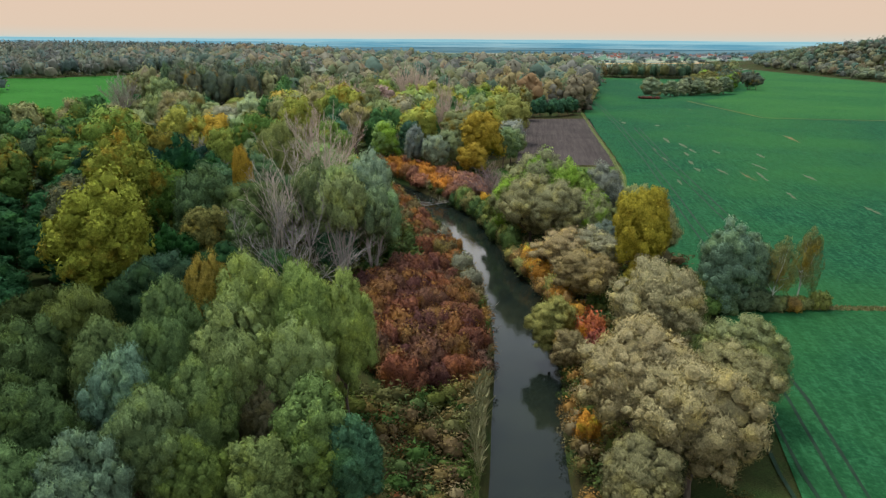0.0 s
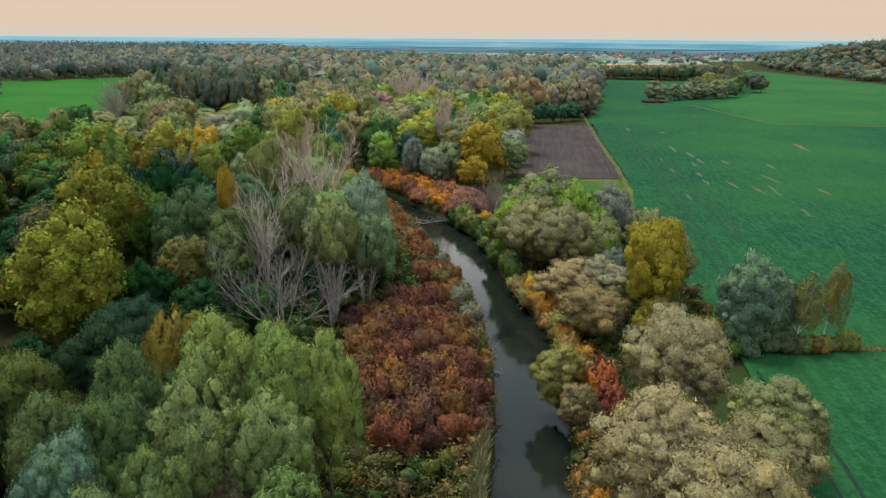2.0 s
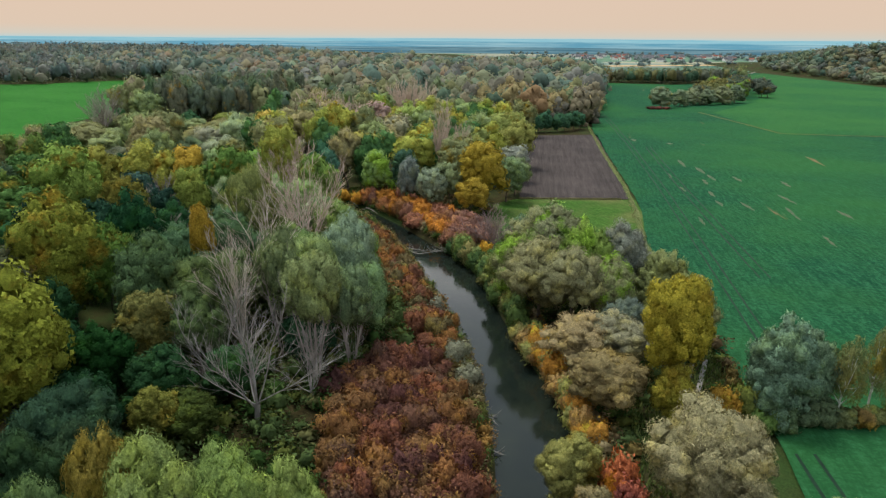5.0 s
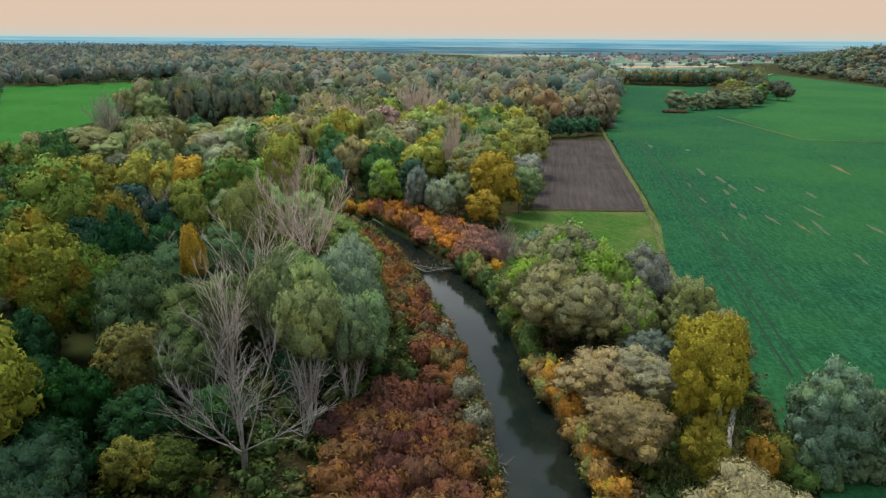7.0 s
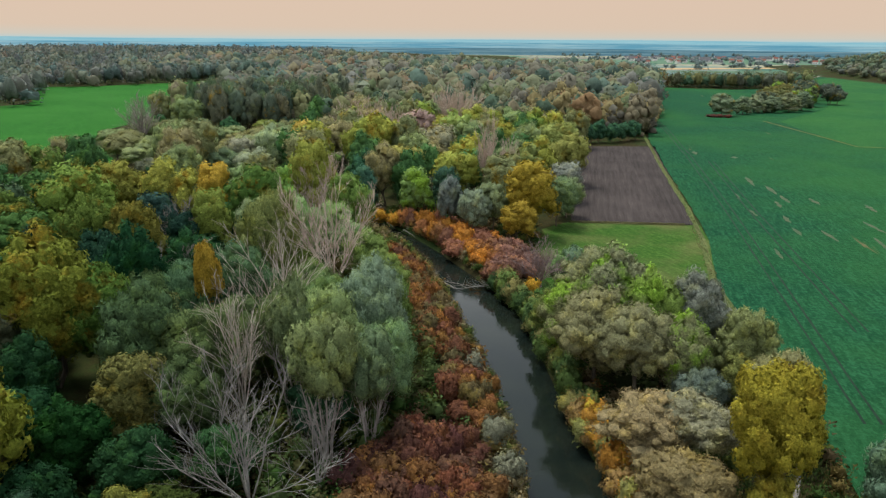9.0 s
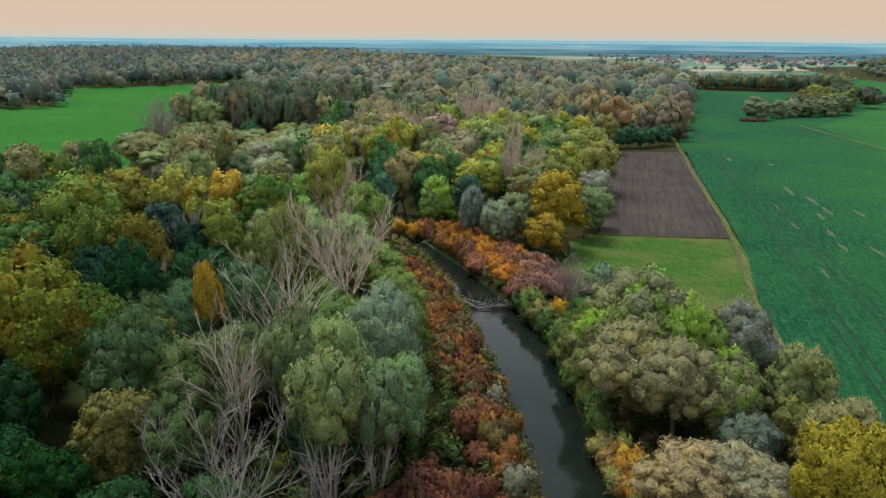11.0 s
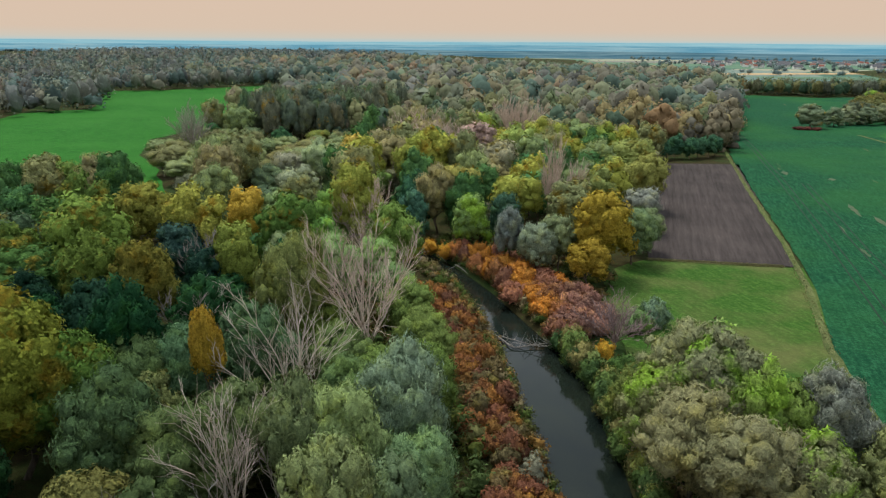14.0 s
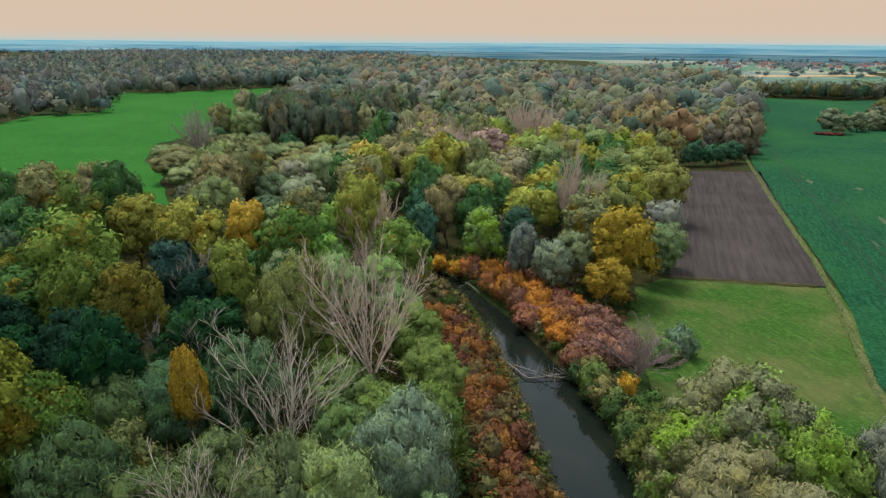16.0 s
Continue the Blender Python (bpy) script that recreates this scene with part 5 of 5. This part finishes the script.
# growth along both banks
mixed = [(0.13, 0.14, 0.04), (0.20, 0.15, 0.06), (0.08, 0.12, 0.03), (0.24, 0.19, 0.10), (0.30, 0.17, 0.05)]
for s_, _ in ((1, 1), (-1, -1)):
    for k in range(7, len(COURSE) - 18, 1):
        x0, y0, hw = COURSE[k]
        way_x, way_y = COURSE[k + 1][:2] - COURSE[k][:2]
        dx, dy = COURSE[k + 1][:2] - COURSE[k][:2]
        nx, ny = -dy / math.hypot(dx, dy), dx / math.hypot(dx, dy)
        for j in (0, 0, 1, 2):
            off = s_ * (hw + (-0.15, 1.4, 3.0)[j] + rng.uniform(0, 0.8))
            along = rng.uniform(0, 1)
            x, y = x0 + nx * off + along * way_x, y0 + ny * off + along * way_y
            if y < 42 or from_water(x, y) < -0.8 or (j and (inside(x, y, RED_PATCH) or inside(x, y, BANK_L) or inside(x, y, BANK_R))) or (s_ == 1 and y < 74 and j == 0):
                continue
            c = mixed[int(rng.integers(0, 5))]
            low_growth.append((x, y, float(land_height(x, y)) - 0.1, rng.uniform(1.2, 2.6), rng.uniform(0.9, 1.5) if j == 0 else rng.uniform(1.1, 2.1), c))
plants.build()


# ---- driftwood ----
def fallen(name, stem, radius, boughs, seed, label, category):
    """A fallen trunk along a line of points with bare boughs that stick up from it."""
    r = np.random.default_rng(seed)
    root = new(name)
    stem = smooth_line(np.c_[np.array(stem, float)], 4)
    taper = np.linspace(1, 0.3, len(stem)) * radius
    part_of("trunk", *tubes([(stem, taper)], 6), DRIFT, root, smooth=True)
    for _ in range(boughs):
        k = r.integers(1, len(stem) - 1)
        w = unit(r.normal(size=3) * [1, 1, 0.5] + [0, 0, 0.35])
        n = r.uniform(1.0, 2.8)
        pts = [stem[k]]
        for _ in range(3):
            w = unit(w + r.normal(0, 0.25, 3))
            pts.append(pts[-1] + w * n / 3)
        part_of("bough", *tubes([(np.array(pts), radius * np.array([0.45, 0.35, 0.25, 0.1]))], 4), DRIFT, root)
    return tagged(root, label, category, "driftwood")


fallen("fallen_tree", [(-14.5, 160.5, 0.5), (-11.5, 161.2, 0.35), (-8.8, 158.5, 0.3), (-6.8, 156.0, 0.3), (-3.4, 157.3, 0.5), (-0.2, 157.8, 0.9), (2.8, 156.5, 1.6)], 0.15, 22, 1, "bare fallen tree lying across the river", "fallen tree")
fallen("fallen_tree", [(-9.5, 159.8, 0.4), (-6.0, 157.6, 0.6), (-3.0, 155.8, 0.9), (-0.5, 156.6, 1.2)], 0.09, 20, 3, "twiggy fallen branch caught in the river", "fallen tree")
fallen("fallen_tree", [(-2.5, 158.5, 1.0), (1.0, 155.5, 0.5), (3.6, 151.5, 0.4), (5.5, 148.5, 0.6)], 0.10, 14, 2, "thin fallen tree along the water's edge", "fallen tree")
for k, (x, y, a, n) in enumerate([(1.2, 92.5, 5, 4.6), (1.6, 90.3, -8, 4.2), (1.0, 88.0, 4, 4.4), (2.0, 86.2, -15, 4.0), (1.8, 84.0, 10, 3.2), (2.4, 91.4, 24, 3.0), (0.8, 95.0, 2, 3.5)]):
    c, sn = math.cos(radians(a)), math.sin(radians(a))
    fallen("dead_branch", [(x, y, 1.5), (x + c * n * 0.4, y + sn * n * 0.4, 0.9), (x + c * n * 0.75, y + sn * n * 0.75, 0.35), (x + c * n, y + sn * n, 0.15)], 0.10, 4, 10 + k, "bleached dead branch hanging into the water", "dead branch")
for k, (x, y, a, n) in enumerate([(-41, 214, -25, 6), (-37, 211, -50, 5), (-31, 206, -40, 6), (-27, 200, -55, 5), (-33, 208, -10, 4), (-22, 193.5, -50, 5)]):
    c, sn = math.cos(radians(a)), math.sin(radians(a))
    fallen("dead_branch", [(x, y, 0.9), (x + c * n * 0.5, y + sn * n * 0.5, 0.8), (x + c * n, y + sn * n, 0.3)], 0.14, 5, 30 + k, "grey dead branch washed up at the bend", "dead branch")


def sown(ring, count, seed, z=LAND_Z):
    r = np.random.default_rng(seed)
    xs, ys = [p[0] for p in ring], [p[1] for p in ring]
    x, y = r.uniform(min(xs), max(xs), count * 3), r.uniform(min(ys), max(ys), count * 3)
    keep = inside(x, y, ring) & (from_water(x, y) > 0.1)
    x, y = x[keep][:count], y[keep][:count]
    return np.c_[x, y, land_height(x, y) if z is None else np.full(len(x), z)]


grass("reeds", sown([(2.6, 46), (4.6, 46), (5.2, 60), (6.2, 74), (3.6, 74), (1.6, 60)], 9000, 6, None), 1.3, REEDBLADE, "pale dry reeds along the water's edge", 3)
grass("bank_grass", np.r_[sown([(1.5, 45), (6, 45), (5, 58), (5.4, 72), (2.2, 73), (1.4, 58)], 5000, 1, None), sown([(14, 60), (20, 60), (36, 92), (36, 112), (20, 96)], 7000, 2)], 0.55, BLADE, "pale green grass on the bank and beside the track", 1)
grass("dry_grass", np.r_[sown([(36, 90.2), (56, 90.0), (76, 89.2), (76, 90.4), (56, 91.6), (36, 91.8)], 2200, 3, FIELD_Z), sown([(17, 202.6), (44, 202.8), (44, 204.2), (17, 203.8)], 2500, 4, FIELD_Z),
                         sown([(38.6, 160), (40.4, 160), (49.6, 222), (64, 362), (62.5, 362), (48.2, 222)], 4500, 5, FIELD_Z)], 0.28, DRYBLADE, "dry grass along the field margins", 2)


# ---- far woods, one mass of small crowns ----
def woods(name, spots, count, size, label, seed, spray=0.2, relief=0.16, loose=0.4, fill=0.9, tufts=50):
    """Many crowns in one mesh: spots are (x, y, z, h, r, colour)."""
    r = np.random.default_rng(seed)
    forms = [foliage(r, 15.0, 6.0, -2.0, ("dome", "dome", "round", "dome", "dome", "cone")[k], 13, tufts, count, size, size * 0.7, spray, loose, 2, relief, fill, 1 if tufts < 40 else 0)[:3] for k in range(6)]
    vs, fs, cols, facing, base = [], [], [], [], 0
    for n, (x, y, z, h, rad, colour) in enumerate(spots):
        v, f, soft = forms[n % 6]
        fs.append(f + base)
        base += len(v)
        a, s = r.uniform(0, 6.28), rad / 6.0
        cs, sn = math.cos(a) * s, math.sin(a) * s
        vs.append(np.stack([x + cs * v[:, 0] - sn * v[:, 1], y + sn * v[:, 0] + cs * v[:, 1], z + h / 15.0 * v[:, 2]], 1))
        facing.append(np.stack([(cs * soft[:, 0] - sn * soft[:, 1]) / s, (sn * soft[:, 0] + cs * soft[:, 1]) / s, soft[:, 2]], 1))
        cols.append(np.tile((*colour, 1.0), (len(v), 1)))
    vs, cols = np.concatenate(vs), np.concatenate(cols)
    me = mesh_of(name, vs, np.concatenate(fs), WOODLEAF, True, np.concatenate(facing))
    at = me.color_attributes.new("tint", "FLOAT_COLOR", "POINT")
    at.data.foreach_set("color", cols.astype(np.float32).ravel())
    return tagged(new(name, me), label, "woodland", kind="stuff")


PALETTE = np.array([(0.12, 0.15, 0.03), (0.17, 0.17, 0.07), (0.19, 0.18, 0.04), (0.19, 0.14, 0.06), (0.06, 0.10, 0.035), (0.25, 0.18, 0.04), (0.15, 0.12, 0.075), (0.29, 0.15, 0.035)])


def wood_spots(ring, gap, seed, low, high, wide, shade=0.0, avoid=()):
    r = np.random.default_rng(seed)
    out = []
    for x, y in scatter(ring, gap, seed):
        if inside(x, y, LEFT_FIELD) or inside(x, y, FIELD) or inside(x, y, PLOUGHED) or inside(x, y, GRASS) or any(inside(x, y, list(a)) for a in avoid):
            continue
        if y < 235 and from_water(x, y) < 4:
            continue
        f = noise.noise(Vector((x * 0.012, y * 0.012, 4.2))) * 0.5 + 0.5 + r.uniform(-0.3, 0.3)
        # blue distance haze is mixed into the leaf colour, by the share shade
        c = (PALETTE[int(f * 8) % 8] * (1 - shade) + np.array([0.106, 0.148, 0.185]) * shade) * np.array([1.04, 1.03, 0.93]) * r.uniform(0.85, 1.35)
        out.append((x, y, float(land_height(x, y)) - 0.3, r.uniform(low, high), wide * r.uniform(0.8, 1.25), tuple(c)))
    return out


woods("undergrowth", [g for g in low_growth if g[1] < 78], 260, 1.05, "mixed green and rust low growth on the banks near the willows", 10, 0.5, 0.34, 0.9, 0.72)
woods("undergrowth", [g for g in low_growth if g[1] >= 78], 110, 1.55, "mixed green and brown low growth on the banks and under the trees", 9, 0.5, 0.34, 0.9, 0.72)
MID_WOOD = [(-100, 345), (18, 345), (24, 366), (67, 372), (86, 470), (-200, 470), (-205, 440), (-175, 400), (-120, 400)]
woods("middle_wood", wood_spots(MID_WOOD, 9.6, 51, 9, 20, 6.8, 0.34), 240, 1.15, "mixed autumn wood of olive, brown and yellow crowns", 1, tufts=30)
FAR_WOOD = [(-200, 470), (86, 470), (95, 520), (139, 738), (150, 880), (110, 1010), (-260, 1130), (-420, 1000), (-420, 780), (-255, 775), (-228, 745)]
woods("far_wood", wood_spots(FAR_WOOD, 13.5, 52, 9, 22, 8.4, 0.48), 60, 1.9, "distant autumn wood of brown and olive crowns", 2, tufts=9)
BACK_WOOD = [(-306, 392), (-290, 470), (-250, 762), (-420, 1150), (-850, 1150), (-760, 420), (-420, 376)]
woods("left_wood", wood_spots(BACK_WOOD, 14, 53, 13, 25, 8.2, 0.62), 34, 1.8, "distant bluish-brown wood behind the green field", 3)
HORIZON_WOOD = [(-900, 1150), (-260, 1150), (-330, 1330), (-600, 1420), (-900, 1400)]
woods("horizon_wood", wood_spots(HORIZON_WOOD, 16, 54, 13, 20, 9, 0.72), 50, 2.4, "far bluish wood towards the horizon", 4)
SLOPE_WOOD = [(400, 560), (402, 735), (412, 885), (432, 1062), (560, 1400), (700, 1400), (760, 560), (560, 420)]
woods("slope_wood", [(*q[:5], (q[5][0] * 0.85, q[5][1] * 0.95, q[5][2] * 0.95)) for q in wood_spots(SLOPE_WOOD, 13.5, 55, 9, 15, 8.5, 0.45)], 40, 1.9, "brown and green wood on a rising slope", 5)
HEDGE = [(141, 742), (205, 718), (285, 748), (300, 790), (215, 765), (150, 780)]
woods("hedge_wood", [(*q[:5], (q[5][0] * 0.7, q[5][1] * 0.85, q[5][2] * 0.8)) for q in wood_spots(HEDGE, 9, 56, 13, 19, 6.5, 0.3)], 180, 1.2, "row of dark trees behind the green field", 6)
r6 = np.random.default_rng(59)
# leaf colours here and in the rows below are paled blue with painted haze
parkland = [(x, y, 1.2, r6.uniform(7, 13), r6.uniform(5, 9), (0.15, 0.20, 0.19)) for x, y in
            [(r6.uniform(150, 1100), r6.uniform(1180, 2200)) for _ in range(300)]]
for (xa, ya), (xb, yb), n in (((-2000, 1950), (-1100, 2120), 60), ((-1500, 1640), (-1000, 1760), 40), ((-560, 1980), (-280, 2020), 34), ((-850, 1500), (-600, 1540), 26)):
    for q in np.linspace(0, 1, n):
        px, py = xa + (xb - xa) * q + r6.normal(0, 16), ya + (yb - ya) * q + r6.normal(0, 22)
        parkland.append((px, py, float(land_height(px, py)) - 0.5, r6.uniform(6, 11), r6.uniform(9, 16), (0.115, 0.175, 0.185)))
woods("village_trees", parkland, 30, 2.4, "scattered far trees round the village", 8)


# ---- village ----
def house(w, d, h, roof):
    root = new("house")
    x, y = w / 2, d / 2
    v = [(-x, -y, -1), (x, -y, -1), (x, y, -1), (-x, y, -1), (-x, -y, h), (x, -y, h), (x, y, h), (-x, y, h), (-x, 0, h + d * 0.42), (x, 0, h + d * 0.42), (-x, -y / 2, h + d * 0.21), (x, -y / 2, h + d * 0.21)]
    part_of("wall", v, [(0, 1, 5, 4), (2, 3, 7, 6), (3, 0, 4, 7), (1, 2, 6, 5), (4, 10, 8, 7), (5, 6, 9, 11)], WALLPAINT, root)
    e = 0.5
    rv = []
    for s in (-1, 1):
        rv += [(-x - e, s * (y + e), h - 0.35), (x + e, s * (y + e), h - 0.35), (x + e, 0, h + d * 0.42 + 0.1), (-x - e, 0, h + d * 0.42 + 0.1)]
    rv = np.array(rv)
    rv = np.r_[rv, rv + [0, 0, 0.25]]
    part_of("roof", rv, [(0, 1, 2, 3), (4, 5, 6, 7), (8, 9, 10, 11), (12, 13, 14, 15), (0, 1, 9, 8), (4, 5, 13, 12), (0, 3, 11, 8), (1, 2, 10, 9), (4, 7, 15, 12), (5, 6, 14, 13)], roof, root)
    for k in range(3):
        cx = (k - 1) * w * 0.3
        wv = [(cx - 0.6, -y - 0.04, h * 0.35), (cx + 0.6, -y - 0.04, h * 0.35), (cx + 0.6, -y - 0.04, h * 0.35 + 1.3), (cx - 0.6, -y - 0.04, h * 0.35 + 1.3)]
        wv = wv + [(a, b + 0.1, c) for a, b, c in wv]
        part_of("window", wv, [(0, 1, 2, 3), (4, 5, 6, 7), (0, 1, 5, 4), (2, 3, 7, 6)], GLASS, root)
    return root


r7 = np.random.default_rng(61)
first_places = []
protos = [(house(12, 9, 5.5, ROOFRED), "white house with a red tiled roof"), (house(15, 9, 6, ROOFGREY), "white house with a grey roof"), (house(22, 11, 5, ROOFGREY), "long pale barn with a grey roof")]
spots = [(r7.uniform(255, 640), r7.uniform(1450, 1900)) for _ in range(70)]
for k, (x, y) in enumerate(spots):
    ob, label = protos[k % 3]
    m = pose(x, y, float(land_height(x, y)), 0, 0, r7.uniform(-40, 40)) @ Matrix.Scale(0.78, 4)
    if k >= 3:
        ob = copy_thing(ob, m)
    else:
        first_places.append((ob, m))
    tagged(ob, label, "house", "village houses")
for ob, m in first_places:
    ob.matrix_basis = m


# ---- far plain and ridges ----
def ridge(name, inner, outer, low, rise, lump, material, label, seed):
    """A low curved band of distant land."""
    r = np.random.default_rng(seed)
    n, rows = 240, 6
    a = np.linspace(radians(-75), radians(75), n)
    f = np.zeros(n)
    for k in range(1, 9):
        f += np.sin(a * k * 5.3 + r.uniform(0, 6.28)) / k
    way = np.stack([np.sin(a), np.cos(a)], 1)
    v = []
    for j in range(rows):
        t = j / (rows - 1)
        v.append(np.c_[way * (inner + (outer - inner) * t), low + (rise + lump * f / 2 - low) * t ** 1.5])
    v = np.concatenate(v)
    i = (np.arange(rows - 1)[:, None] * n + np.arange(n - 1)[None]).ravel()
    ob = new(name, mesh_of(name, v, np.stack([i, i + 1, i + n + 1, i + n], 1), material, True))
    return tagged(ob, label, "distance", kind="structure")


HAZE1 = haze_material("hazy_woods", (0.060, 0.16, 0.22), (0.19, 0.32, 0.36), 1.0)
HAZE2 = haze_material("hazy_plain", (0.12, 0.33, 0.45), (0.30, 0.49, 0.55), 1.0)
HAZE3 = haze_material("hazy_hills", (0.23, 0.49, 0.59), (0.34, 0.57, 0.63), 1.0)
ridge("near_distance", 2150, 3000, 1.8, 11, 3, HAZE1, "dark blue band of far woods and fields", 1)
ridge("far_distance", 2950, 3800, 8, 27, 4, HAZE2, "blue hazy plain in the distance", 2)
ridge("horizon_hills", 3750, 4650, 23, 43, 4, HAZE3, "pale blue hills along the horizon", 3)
